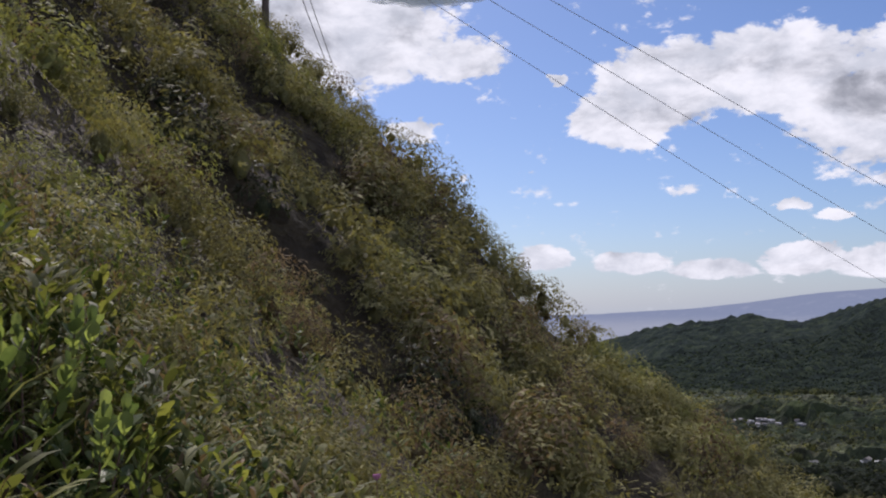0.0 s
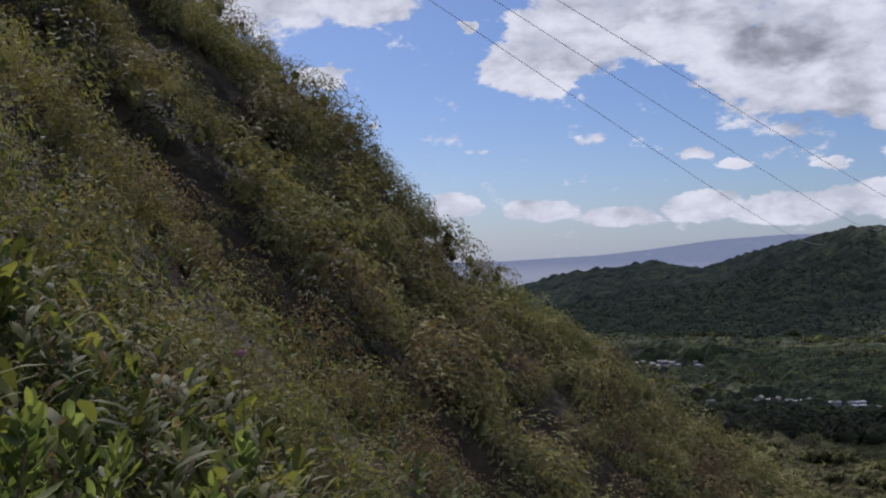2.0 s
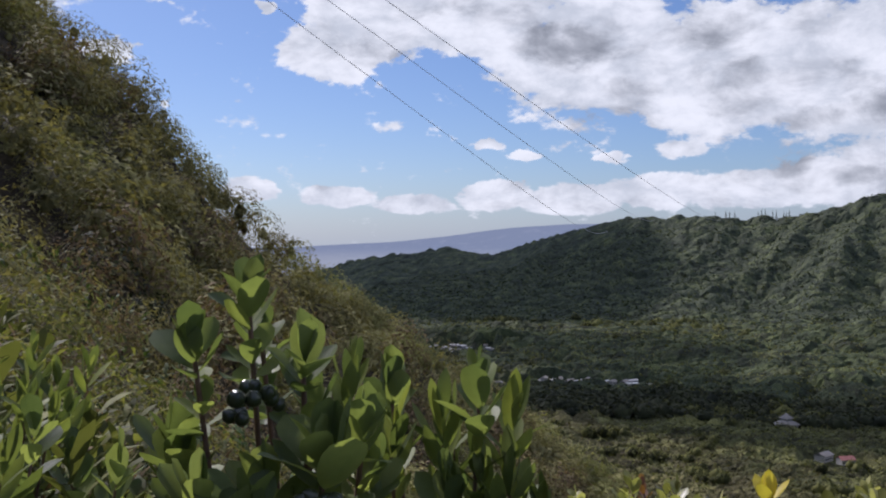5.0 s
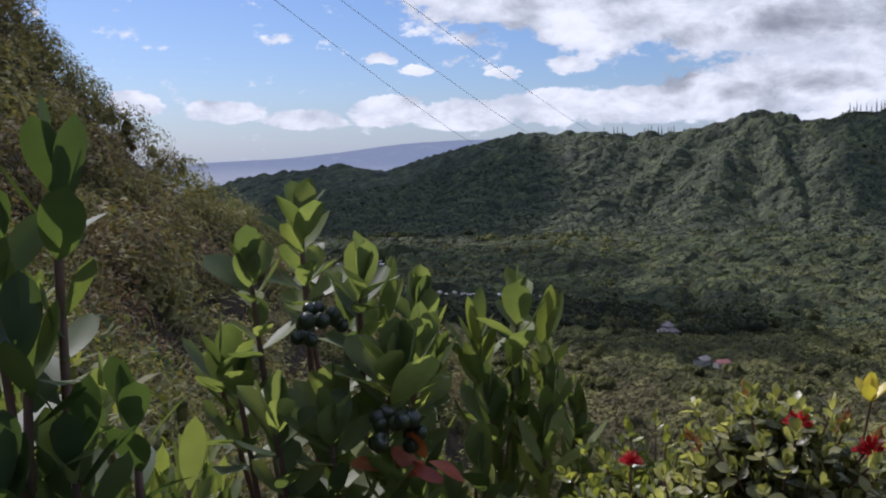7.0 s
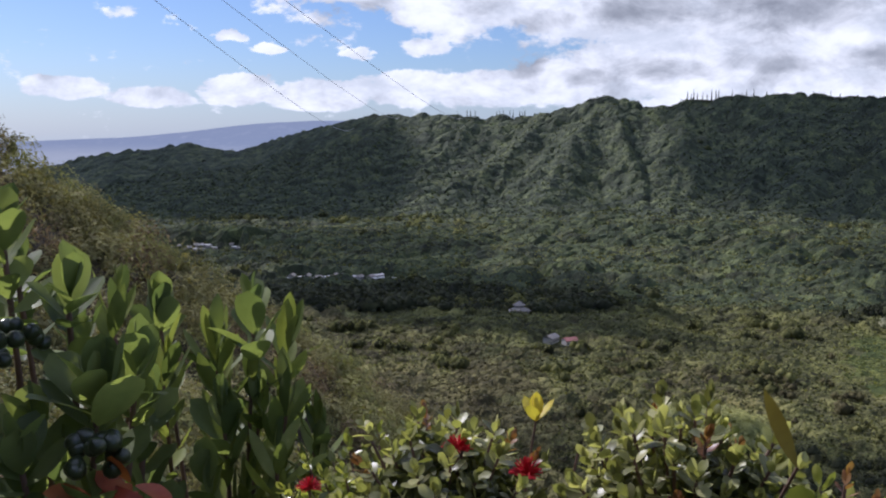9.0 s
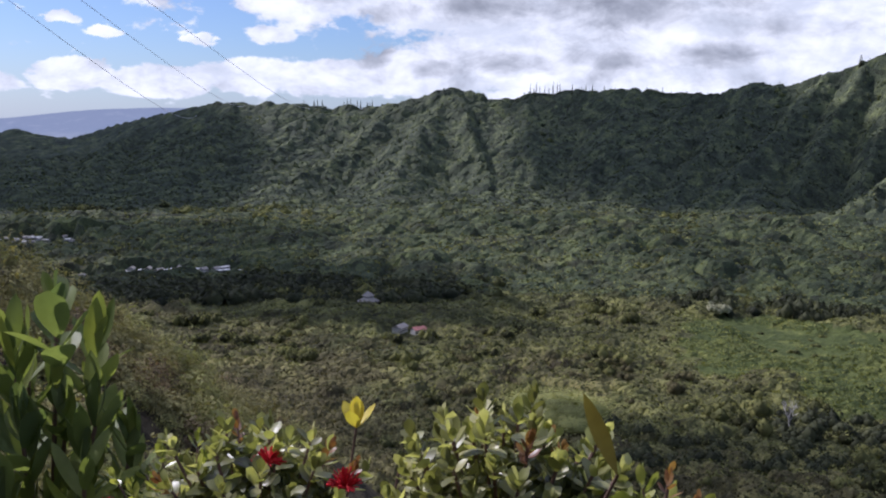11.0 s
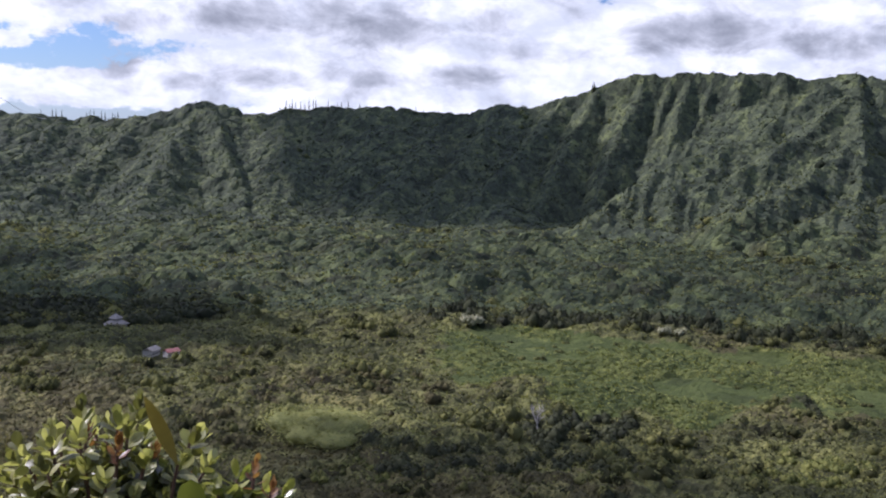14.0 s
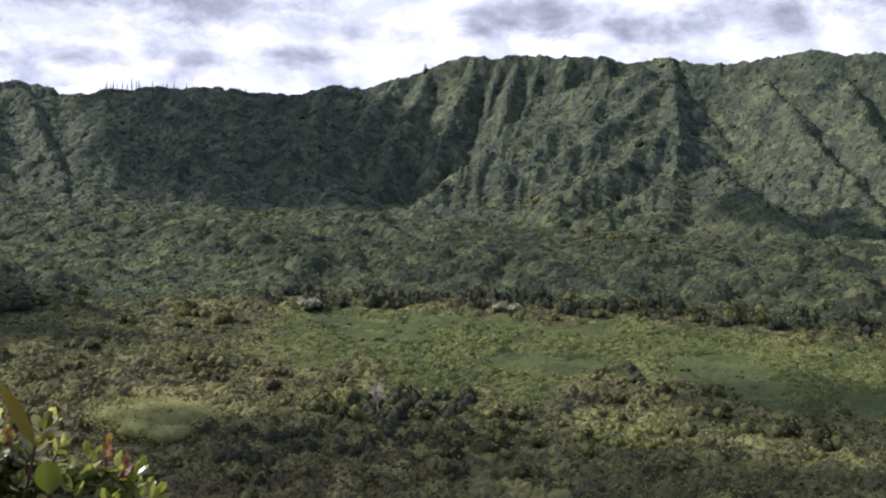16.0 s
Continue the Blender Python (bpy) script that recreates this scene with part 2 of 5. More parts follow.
SLIM_FILL = foliage("slim_leaf_shade_and_herb", (0.06, 0.10, 0.03), (0.085, 0.10, 0.040), (0.16, 0.175, 0.060), 6.0, 0.65, 0.06, 0.32)
GLOSSY_FILL = foliage("small_leaf_inner_shade", (0.07, 0.08, 0.03), (0.15, 0.165, 0.06), (0.29, 0.29, 0.11), 12.0, 0.3, 0.7, 0.42)
LIME_FILL = foliage("lime_leaf_inner_shade", (0.09, 0.11, 0.03), (0.16, 0.18, 0.05), (0.25, 0.26, 0.08), 12.0, 0.4, 0.4, 0.4)
LIGHTWOOD = foliage("light_tree_leaves", (0.13, 0.140, 0.045), (0.28, 0.29, 0.09), (0.40, 0.39, 0.13), 0.05, 0.7, 0.15, 0.25)
BARK = plain("grey_brown_bark", (0.11, 0.085, 0.065), 0.85, 0.4, 18.0, bump=0.01)


def turf(name, low, mid, high, cells):
    made, g = material(name)
    place = g.node("ShaderNodeNewGeometry").outputs["Position"]
    big, fine, tiny = g.noise(place, 0.012, 5.0, 0.6), g.noise(place, 0.16, 6.0, 0.65), g.noise(place, 2.6, 5.0, 0.6)
    tone = g.math("ADD", g.math("MULTIPLY", big, 0.35), g.math("ADD", g.math("MULTIPLY", fine, 0.45), g.math("MULTIPLY", tiny, 0.2)))
    cell = g.node("ShaderNodeTexVoronoi")
    g.put(cell.inputs["Vector"], place)
    cell.inputs["Scale"].default_value = cells
    split = g.node("ShaderNodeSeparateColor")
    g.put(split.inputs[0], cell.outputs["Color"])
    tone = g.math("ADD", tone, g.math("MULTIPLY", g.math("SUBTRACT", split.outputs[0], 0.5), 0.22))
    skin = g.node("ShaderNodeBsdfPrincipled")
    g.put(skin.inputs["Base Color"], g.ramp(tone, (0.32, low), (0.5, mid), (0.68, high)))
    skin.inputs["Roughness"].default_value, skin.inputs["Specular IOR Level"].default_value = 0.9, 0.1
    finish(g, skin.outputs[0], g.math("ADD", fine, g.math("MULTIPLY", tiny, 0.15)), 3.0, 0.6, skin)
    return made


GROUND = turf("wooded_ground", (0.020, 0.024, 0.014), (0.046, 0.053, 0.028), (0.088, 0.094, 0.048), 0.11)
MEADOW = turf("marsh_meadow", (0.055, 0.066, 0.028), (0.098, 0.112, 0.044), (0.16, 0.165, 0.066), 0.2)
SOIL = turf("hill_undergrowth", (0.024, 0.019, 0.012), (0.050, 0.040, 0.023), (0.085, 0.070, 0.038), 1.4)
MOUNTAIN = turf("mountain_ground", (0.022, 0.030, 0.018), (0.05, 0.064, 0.032), (0.10, 0.115, 0.05), 0.08)


def treetops(name, tones, coarse, fine, tuft, lighter=0.6):
    """Closed treetops seen from above: hues that drift over the land, each crown and each bough a little apart."""
    made, g = material(name)
    place = g.node("ShaderNodeNewGeometry").outputs["Position"]
    drift = g.noise(place, 0.011, 5.0, 0.62)
    patch = g.noise(place, 0.028, 4.0, 0.6)
    east = g.node("ShaderNodeSeparateXYZ")
    g.put(east.inputs[0], place)
    along = g.math("MULTIPLY", g.math("SUBTRACT", g.step(east.outputs[0], 120.0, 380.0), 0.5), 0.22)
    value = []
    for scale in (coarse, fine):
        cell = g.node("ShaderNodeTexVoronoi")
        g.put(cell.inputs["Vector"], place)
        cell.inputs["Scale"].default_value = scale
        split = g.node("ShaderNodeSeparateColor")
        g.put(split.inputs[0], cell.outputs["Color"])
        value.append(split.outputs[0])
    grain = g.noise(place, 1.3, 4.0, 0.7)
    light = g.math("ADD", g.math("ADD", g.math("MULTIPLY", value[0], 0.34), g.math("MULTIPLY", value[1], 0.16)), g.math("MULTIPLY", grain, 0.45))
    light = g.math("ADD", light, g.math("MULTIPLY", g.math("SUBTRACT", patch, 0.45), 0.9))
    a = g.ramp(light, (0.22, tones[0]), (0.55, tones[1]), (0.85, tones[2]))
    b = g.ramp(light, (0.22, tones[3]), (0.55, tones[4]), (0.85, tones[5]))
    colour = g.mix(g.step(g.math("ADD", g.math("ADD", drift, along), g.math("MULTIPLY", g.math("SUBTRACT", value[0], 0.5), 0.10)), 0.36, 0.64), a, b)
    # noise paints lit leaf tufts lighter and shaded gaps between boughs darker
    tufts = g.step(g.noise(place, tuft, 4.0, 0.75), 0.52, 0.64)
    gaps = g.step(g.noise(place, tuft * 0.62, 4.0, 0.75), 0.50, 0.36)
    colour = g.mix(g.math("MULTIPLY", tufts, lighter * 0.85), colour, g.mix(1.0, colour, (1.9, 1.85, 1.5, 1), "MULTIPLY"))
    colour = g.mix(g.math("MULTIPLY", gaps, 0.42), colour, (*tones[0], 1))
    skin = g.node("ShaderNodeBsdfPrincipled")
    g.put(skin.inputs["Base Color"], colour)
    skin.inputs["Roughness"].default_value, skin.inputs["Specular IOR Level"].default_value = 0.85, 0.1
    finish(g, skin.outputs[0], grain, 0.9, 0.7, skin)
    return made


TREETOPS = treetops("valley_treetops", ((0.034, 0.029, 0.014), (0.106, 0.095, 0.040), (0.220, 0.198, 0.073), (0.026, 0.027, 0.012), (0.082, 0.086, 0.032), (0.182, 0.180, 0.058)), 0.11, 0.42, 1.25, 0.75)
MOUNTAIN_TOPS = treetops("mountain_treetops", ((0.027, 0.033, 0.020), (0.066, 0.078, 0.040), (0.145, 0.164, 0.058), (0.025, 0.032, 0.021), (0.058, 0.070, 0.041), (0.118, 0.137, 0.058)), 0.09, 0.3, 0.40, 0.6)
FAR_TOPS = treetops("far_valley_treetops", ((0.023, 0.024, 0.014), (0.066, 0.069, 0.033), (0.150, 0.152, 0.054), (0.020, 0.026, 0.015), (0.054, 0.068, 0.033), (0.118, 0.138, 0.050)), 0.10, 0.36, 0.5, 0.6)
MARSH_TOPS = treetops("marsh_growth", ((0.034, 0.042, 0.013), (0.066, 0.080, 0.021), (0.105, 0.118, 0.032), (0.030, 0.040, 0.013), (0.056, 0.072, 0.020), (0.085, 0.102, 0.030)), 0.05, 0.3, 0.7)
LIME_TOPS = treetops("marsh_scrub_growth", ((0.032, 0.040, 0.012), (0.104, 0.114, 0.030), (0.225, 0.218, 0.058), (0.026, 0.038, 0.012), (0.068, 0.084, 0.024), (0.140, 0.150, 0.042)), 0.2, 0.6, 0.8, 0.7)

# ---- the lie of the land ----


def lattice(ix, iy, seed):
    h = (ix * 374761393 + iy * 668265263 + seed * 974634777) & 0xFFFFFFFF
    h = ((h ^ (h >> 13)) * 1274126177) & 0xFFFFFFFF
    return ((h ^ (h >> 16)) & 0xFFFF) / 65535.0


def ripple(x, y, seed=0):
    """Smooth noise from 0 to 1 over a plane."""
    ix, iy = np.floor(x).astype(np.int64), np.floor(y).astype(np.int64)
    fx, fy = x - ix, y - iy
    fx, fy = fx * fx * (3 - 2 * fx), fy * fy * (3 - 2 * fy)
    low = lattice(ix, iy, seed) * (1 - fx) + lattice(ix + 1, iy, seed) * fx
    high = lattice(ix, iy + 1, seed) * (1 - fx) + lattice(ix + 1, iy + 1, seed) * fx
    return low * (1 - fy) + high * fy


def fractal(x, y, seed=0, octaves=4):
    total, gain = 0.0 * x, 0.5
    for k in range(octaves):
        total = total + gain * (ripple(x * 2.0**k, y * 2.0**k, seed + k) - 0.5)
        gain *= 0.5
    return total


def smooth(v):
    v = np.clip(v, 0.0, 1.0)
    return v * v * (3 - 2 * v)


# the mountain's crest: bearing in degrees, distance and height in metres
CREST_AZ = np.array([4, 10.8, 13.4, 18.1, 21.1, 24.9, 29.2, 32.2, 34.9, 38.2, 41.2, 43.6, 45.9, 48.3, 54.1, 58.9, 60.9, 62.9, 66.4, 68.6, 72, 77.2, 78.8, 80.9, 83.1, 85.6, 88.9, 90.7, 100, 130])
CREST_EL = np.array([-3.5, -1.9, -1.4, -0.85, -1.15, 0.0, 1.05, 0.9, 0.7, 0.7, 1.35, 1.95, 1.25, 1.75, 1.9, 1.85, 2.5, 2.35, 3.5, 4.3, 4.5, 4.6, 4.1, 4.6, 4.1, 4.4, 5.0, 4.6, 5.5, 4.0])
FLOOR = -116.0


def crest_of(az):
    far = np.interp(az, [0, 20, 30, 45, 60, 75, 100], [2700, 2150, 1900, 1750, 1650, 1580, 1480])
    return far, far * np.tan(np.radians(np.interp(az, CREST_AZ, CREST_EL)))


# spurs from the crest to the valley: bearing at the crest and at the foot, distance of the foot, fall to either side
SPURS = ((14, 9.5, 1450, 0.6, 0.6), (18.3, 13.5, 1400, 0.6, 0.65), (22, 17, 1380, 0.55, 0.6), (25, 19.5, 1350, 0.55, 0.65), (30.3, 26, 1350, 0.55, 0.7), (35.2, 29.5, 1330, 0.6, 0.65),
         (40.2, 31, 1320, 0.6, 0.5), (42.6, 38.5, 1240, 0.5, 0.55), (43.6, 46.3, 1290, 0.5, 0.85), (48, 48.6, 1300, 0.65, 0.7), (53.5, 51, 1290, 0.6, 0.7), (57.5, 52.5, 1225, 0.6, 0.7), (60.9, 55.5, 1260, 0.65, 0.75))
# ribs of the steep wall
RIBS = ((64.6, 57.3, 1250, 0.7, 0.9), (66.6, 62.3, 1280, 0.85, 1.1), (69.2, 66.0, 1300, 0.95, 1.3), (70.8, 69.4, 1390, 1.3, 1.4), (72.2, 70.4, 1340, 1.0, 1.6), (73.5, 72.8, 1400, 1.3, 1.5), (75.3, 74.0, 1400, 1.2, 1.5), (77.6, 74.4, 1380, 1.0, 1.5))
# ridges of the right-hand peak: bearing, distance and height of both ends, fall to either side
RIDGES = ((81.3, 1550, 121, 81.9, 1400, 22, 0.42, 1.3), (81.9, 1400, 22, 81.5, 1230, -60, 0.30, 1.2), (81.5, 1230, -60, 80.2, 1010, -122, 0.2, 0.7), (79.6, 1520, 108, 75.5, 1430, 17, 0.9, 0.95), (75.5, 1430, 17, 71.3, 1330, -24, 0.8, 0.6), (71.3, 1330, -24, 66.0, 1170, -102, 0.7, 0.35), (81.0, 1500, 92, 73.5, 1250, -60, 0.45, 1.0), (81.6, 1400, 24, 75.0, 1130, -78, 0.45, 0.9),
          (81.5, 1260, -46, 77.2, 1080, -100, 0.45, 0.7), (84.0, 1270, -40, 87.5, 1080, -88, 0.6, 0.7), (86.0, 1540, 100, 90.0, 1330, -22, 0.95, 0.85), (90.0, 1330, -22, 93.2, 1150, -95, 0.55, 0.8), (90.7, 1500, 88, 93.0, 1330, -20, 0.7, 0.85), (93.0, 1330, -20, 96.0, 1150, -100, 0.6, 0.8))


def ridge_lines():
    """Both ends of every ridge in plan and height, its fall to either side and its hollow."""
    for a0, a1, r1, left, right in SPURS + RIBS:
        far, top = crest_of(np.array(float(a0)))
        r0 = float(far) - 5
        yield (r0 * math.sin(radians(a0)), r0 * math.cos(radians(a0)), float(top)), (r1 * math.sin(radians(a1)), r1 * math.cos(radians(a1)), FLOOR - 12), left, right, 0.88
    for a0, r0, z0, a1, r1, z1, left, right in RIDGES:
        yield (r0 * math.sin(radians(a0)), r0 * math.cos(radians(a0)), z0), (r1 * math.sin(radians(a1)), r1 * math.cos(radians(a1)), z1), left, right, 1.0


def ridges(x, y):
    """The height of the ridges' flanks."""
    best = np.full_like(x, -1e4)
    u = x + 30 * fractal(x / 95, y / 95, 41, 4)
    v = y + 30 * fractal(x / 95, y / 95, 46, 4)
    for (x0, y0, z0), (x1, y1, z1), left, right, hollow in ridge_lines():
        dx, dy = x1 - x0, y1 - y0
        long = math.hypot(dx, dy)
        s = ((u - x0) * dx + (v - y0) * dy) / long**2
        t = np.clip(s, 0, 1)
        ox, oy = u - x0 - t * dx, v - y0 - t * dy
        off = np.hypot(ox, oy)
        fall = np.where(dx * oy - dy * ox < 0, left, right)
        fall = fall + (max(left, right, 0.9) - fall) * smooth(np.maximum(-s, s - 1) * long / 40)
        best = np.maximum(best, z0 + (z1 - z0) * t**hollow - fall * (np.sqrt(off**2 + 16) - 4) * (1 - 0.25 * np.clip(off / 160, 0, 1)))
    return best


def gully(v, at, near, far):
    """A ravine's cross-section, 0 to 1, with a steeper far side."""
    return np.exp(-(((v - at) / np.where(v < at, near, far)) ** 2))


def hill(x, y):
    """The steep slope that the path crosses; its crest lies 50 m ahead and falls to the right."""
    qx = np.clip(x, -25, 35)
    top = 4.9 - 0.86 * x + 0.004 * (qx - 5) ** 2 + 2.1 * smooth((5 - x) / 8) * smooth((y - 20) / 20)
    s = np.clip((50 - y) / 34, 0, 1)
    drop = 8 * (1 - (1 - s) ** 2) - 1.0 * smooth((12 - y) / 12) + 0.55 * np.maximum(y - 50, 0)
    bent = y + 2.2 * np.sin(x * 0.21 + 0.6)
    drop = drop + 4.6 * gully(bent, 21.5, 3.2, 1.8) + 2.7 * gully(bent, 33.5, 2.6, 1.6) - 0.8 * np.exp(-(((bent - 14) / 3) ** 2))
    z = top - drop + 2.2 * fractal(x / 11, y / 13, 5, 3) * smooth((np.hypot(x, y) - 4) / 10)
    return np.where(z > 45, 45 + 30 * (1 - np.exp(-(z - 45) / 30)), z)


def height(x, y):
    r, az = np.hypot(x, y), np.degrees(np.arctan2(x, y))
    floor = FLOOR + 9 * fractal(x / 210, y / 210, 11, 4)
    far, top = crest_of(az)
    foot = 1215 + 60 * np.sin(az * 0.9)
    u = (r - foot) / (far - foot)
    inside = np.clip(u, 0, 1)
    wall = smooth((az - 62) / 4) * smooth((82 - az) / 3)
    body = floor + (top - floor) * inside ** (2.0 + 1.6 * wall)
    body = np.maximum(body, np.where((r > 700) & (r < far + 10), ridges(x, y), -1e4))
    across = (az + 2.5 * (1 - inside)) * 28.0
    rill = np.abs(2 * ripple(across / 17 - 1.1 * fractal(x / 230, y / 230, 3, 3), r / 300, 27) - 1)
    above = np.clip((body - floor) / 40, 0, 1) * np.clip((far - r) / 60, 0, 1)
    body = body - above * (4 + 4 * wall) * rill + above * 13 * fractal(x / 75, y / 75, 31, 5)
    body = np.minimum(body, top - 0.10 * (far - r))
    behind = top - 0.55 * (r - far)
    ridge = np.where(u > 1, np.maximum(behind, floor), body)
    land = np.where((az > 3) & (az < 135) & (r > 700), np.maximum(ridge, floor), floor)
    slope = hill(x, y)
    k = 4.0
    return np.maximum(land, slope) + k * np.log1p(np.exp(-np.abs(land - slope) / k)) * smooth((r - 90) / 60)


def marshy(az, r):
    """How far a spot lies in the open marsh of the valley floor, 0 to 1."""
    wob = 26 * np.sin(az * 0.33) + 18 * np.sin(az * 0.9 + 1) + 90 * fractal(az / 5.0, r / 45.0, 37, 4)
    return smooth((az - 54) / 8) * smooth((r - 400 - wob) / 45) * smooth((585 + wob * 0.4 - r) / 25)


def solid(name, verts, faces, mat=None, smooth_shade=False):
    """A mesh from arrays of points and of equal-sided faces."""
    me = bpy.data.meshes.new(name)
    verts, faces = np.asarray(verts, np.float32), np.asarray(faces, np.int32)
    n, k = faces.shape
    me.vertices.add(len(verts))
    me.vertices.foreach_set("co", verts.ravel())
    me.loops.add(n * k)
    me.loops.foreach_set("vertex_index", faces.ravel())
    me.polygons.add(n)
    me.polygons.foreach_set("loop_start", np.arange(0, n * k, k, dtype=np.int32))
    me.polygons.foreach_set("use_smooth", np.full(n, smooth_shade))
    me.update(calc_edges=True)
    if mat:
        me.materials.append(mat)
    return me


def domes(x, y, cell, seed):
    """Rounded treetops side by side, 0 to 1, one to a cell of a jittered grid."""
    ix, iy = np.floor(x / cell).astype(np.int64), np.floor(y / cell).astype(np.int64)
    best = np.zeros_like(x)
    for a in (-1, 0, 1):
        for b in (-1, 0, 1):
            jx, jy = ix + a, iy + b
            dx = x - (jx + lattice(jx, jy, seed)) * cell
            dy = y - (jy + lattice(jx, jy, seed + 1)) * cell
            wide = cell * (0.5 + 0.45 * lattice(jx, jy, seed + 2))
            best = np.maximum(best, (0.5 + 0.5 * lattice(jx, jy, seed + 3)) * np.sqrt(np.clip(1 - (dx * dx + dy * dy) / wide**2, 0, 1)))
    return best


def sheet_of_land():
    az = np.radians(np.concatenate([np.arange(-180, -32, 4.0), np.arange(-32, 8, 0.8), np.arange(8, 99, 0.8), np.arange(99, 180, 4.0)]))
    r = np.concatenate([np.geomspace(0.02, 240, 82), np.arange(243, 800, 16.0), np.arange(803, 2000, 22), np.geomspace(2020, 4850, 20)])
    a, d = np.meshgrid(az, r)
    x, y = d * np.sin(a), d * np.cos(a)
    verts = np.stack([x, y, height(x, y) - 6 * smooth((d - 238) / 14) * smooth((np.degrees(a) - 6) / 6)], -1).reshape(-1, 3)
    n, m = len(r), len(az)
    i, j = np.meshgrid(np.arange(n - 1), np.arange(m), indexing="ij")
    k = (j + 1) % m
    faces = np.stack([i * m + j, (i + 1) * m + j, (i + 1) * m + k, i * m + k], -1).reshape(-1, 4)
    me = solid("ground", verts, faces, GROUND, True)
    for mat in (MEADOW, SOIL, MOUNTAIN):
        me.materials.append(mat)
    az, r = np.degrees(a)[:-1], d[:-1]
    kind = np.where(marshy(az, r) > 0.3, 1, 0) + 2 * (r < 130) + 3 * (r > 1180)
    me.polygons.foreach_set("material_index", kind.astype(np.int32).ravel())
    return tagged(new("ground", me), "green wooded valley floor between a steep hillside and mountains", "ground", kind="structure")


sheet_of_land()

# ---- unseen clouds, added to shade the land ----
def vapour(dense):
    """Cloud that thins out towards its ragged edge and lets light through there."""
    made, g = material("white_cloud")
    place = g.node("ShaderNodeTexCoord").outputs["Object"]
    dist = g.node("ShaderNodeVectorMath", operation="LENGTH")
    flat = g.node("ShaderNodeVectorMath", operation="MULTIPLY")
    g.put(flat.inputs[0], place)
    flat.inputs[1].default_value = (1, 1, 0)
    g.put(dist.inputs[0], flat.outputs[0])
    ragged = g.math("SUBTRACT", g.noise(place, 3.0, 6.0, 0.65), 0.5)
    body = g.step(g.math("ADD", g.math("SUBTRACT", 1.0, dist.outputs["Value"]), g.math("MULTIPLY", ragged, 1.1)), 0.0, 0.32)
    skin, clear, both = g.node("ShaderNodeBsdfDiffuse"), g.node("ShaderNodeBsdfTransparent"), g.node("ShaderNodeMixShader")
    skin.inputs[0].default_value = (0.85, 0.86, 0.88, 1)
    g.put(both.inputs[0], g.math("MULTIPLY", body, dense))
    g.put(both.inputs[1], clear.outputs[0])
    g.put(both.inputs[2], skin.outputs[0])
    finish(g, both.outputs[0])
    return made


def cloud(x, y, z, wide, deep, tall, turn=0.0, dense=0.9):
    """A flat-based cumulus with a billowing top."""
    rings, turns = 16, 48
    q, w = np.meshgrid(np.linspace(0.02, 1, rings), np.arange(turns) * 2 * math.pi / turns, indexing="ij")
    u, v = q * np.cos(w), q * np.sin(w)
    top = (1 - q**2) * (0.6 + 1.2 * fractal(u * 3 + 9, v * 3 + x, 17, 3))
    verts = np.concatenate([np.stack([u, v, top], -1).reshape(-1, 3), np.stack([u, v, -0.12 * (1 - q**2)], -1).reshape(-1, 3)])
    i, j = np.meshgrid(np.arange(rings - 1), np.arange(turns), indexing="ij")
    k = (j + 1) % turns
    top_f = np.stack([i * turns + j, (i + 1) * turns + j, (i + 1) * turns + k, i * turns + k], -1).reshape(-1, 4)
    ob = new("cloud", solid("cloud", verts, np.concatenate([top_f, top_f[:, ::-1] + rings * turns]), vapour(dense), True))
    ob.matrix_world = pose(x, y, z, 0, 0, turn) @ Matrix.Diagonal((wide / 2, deep / 2, tall, 1))
    return tagged(ob, "white cumulus cloud added overhead to shade the land", "cloud", "clouds over the valley", "structure")


# ---- plants ----
rng = np.random.default_rng(7)


def leaf_cloud(rng, n, size, squash=0.8, lump=0.25, flat=0.5, long=1.0):
    """n small pointed leaves over a lumpy crown of radius 1 that stands on z = 0. Returns points and four-sided faces."""
    way = rng.normal(size=(n, 3))
    way /= np.linalg.norm(way, axis=1)[:, None]
    way[:, 2] = np.where(way[:, 2] < -0.3, -way[:, 2], way[:, 2])
    knobs = rng.normal(size=(9, 3))
    knobs /= np.linalg.norm(knobs, axis=1)[:, None]
    out = 1 - lump + lump * np.clip((way @ knobs.T).max(1) * 1.6 - 0.6, -0.3, 1)
    out *= 1 - 0.35 * rng.random(n) ** 2
    centre = way * out[:, None]
    normal = way * flat + rng.normal(size=(n, 3)) * (1 - flat) * 0.7 + (0, 0, 0.3)
    normal /= np.linalg.norm(normal, axis=1)[:, None]
    side = np.cross(normal, rng.normal(size=(n, 3)))
    side /= np.linalg.norm(side, axis=1)[:, None]
    along = np.cross(normal, side)
    s = (size * (0.6 + 0.8 * rng.random(n)))[:, None]
    bend = normal * s * 0.18
    pts = np.stack([centre - along * s * long, centre + side * s * 0.5 + bend, centre + along * s * long, centre - side * s * 0.5 + bend], 1)
    pts = pts * (1, 1, squash) + (0, 0, 0.42 * squash)
    return pts.reshape(-1, 3), np.arange(n * 4).reshape(n, 4)


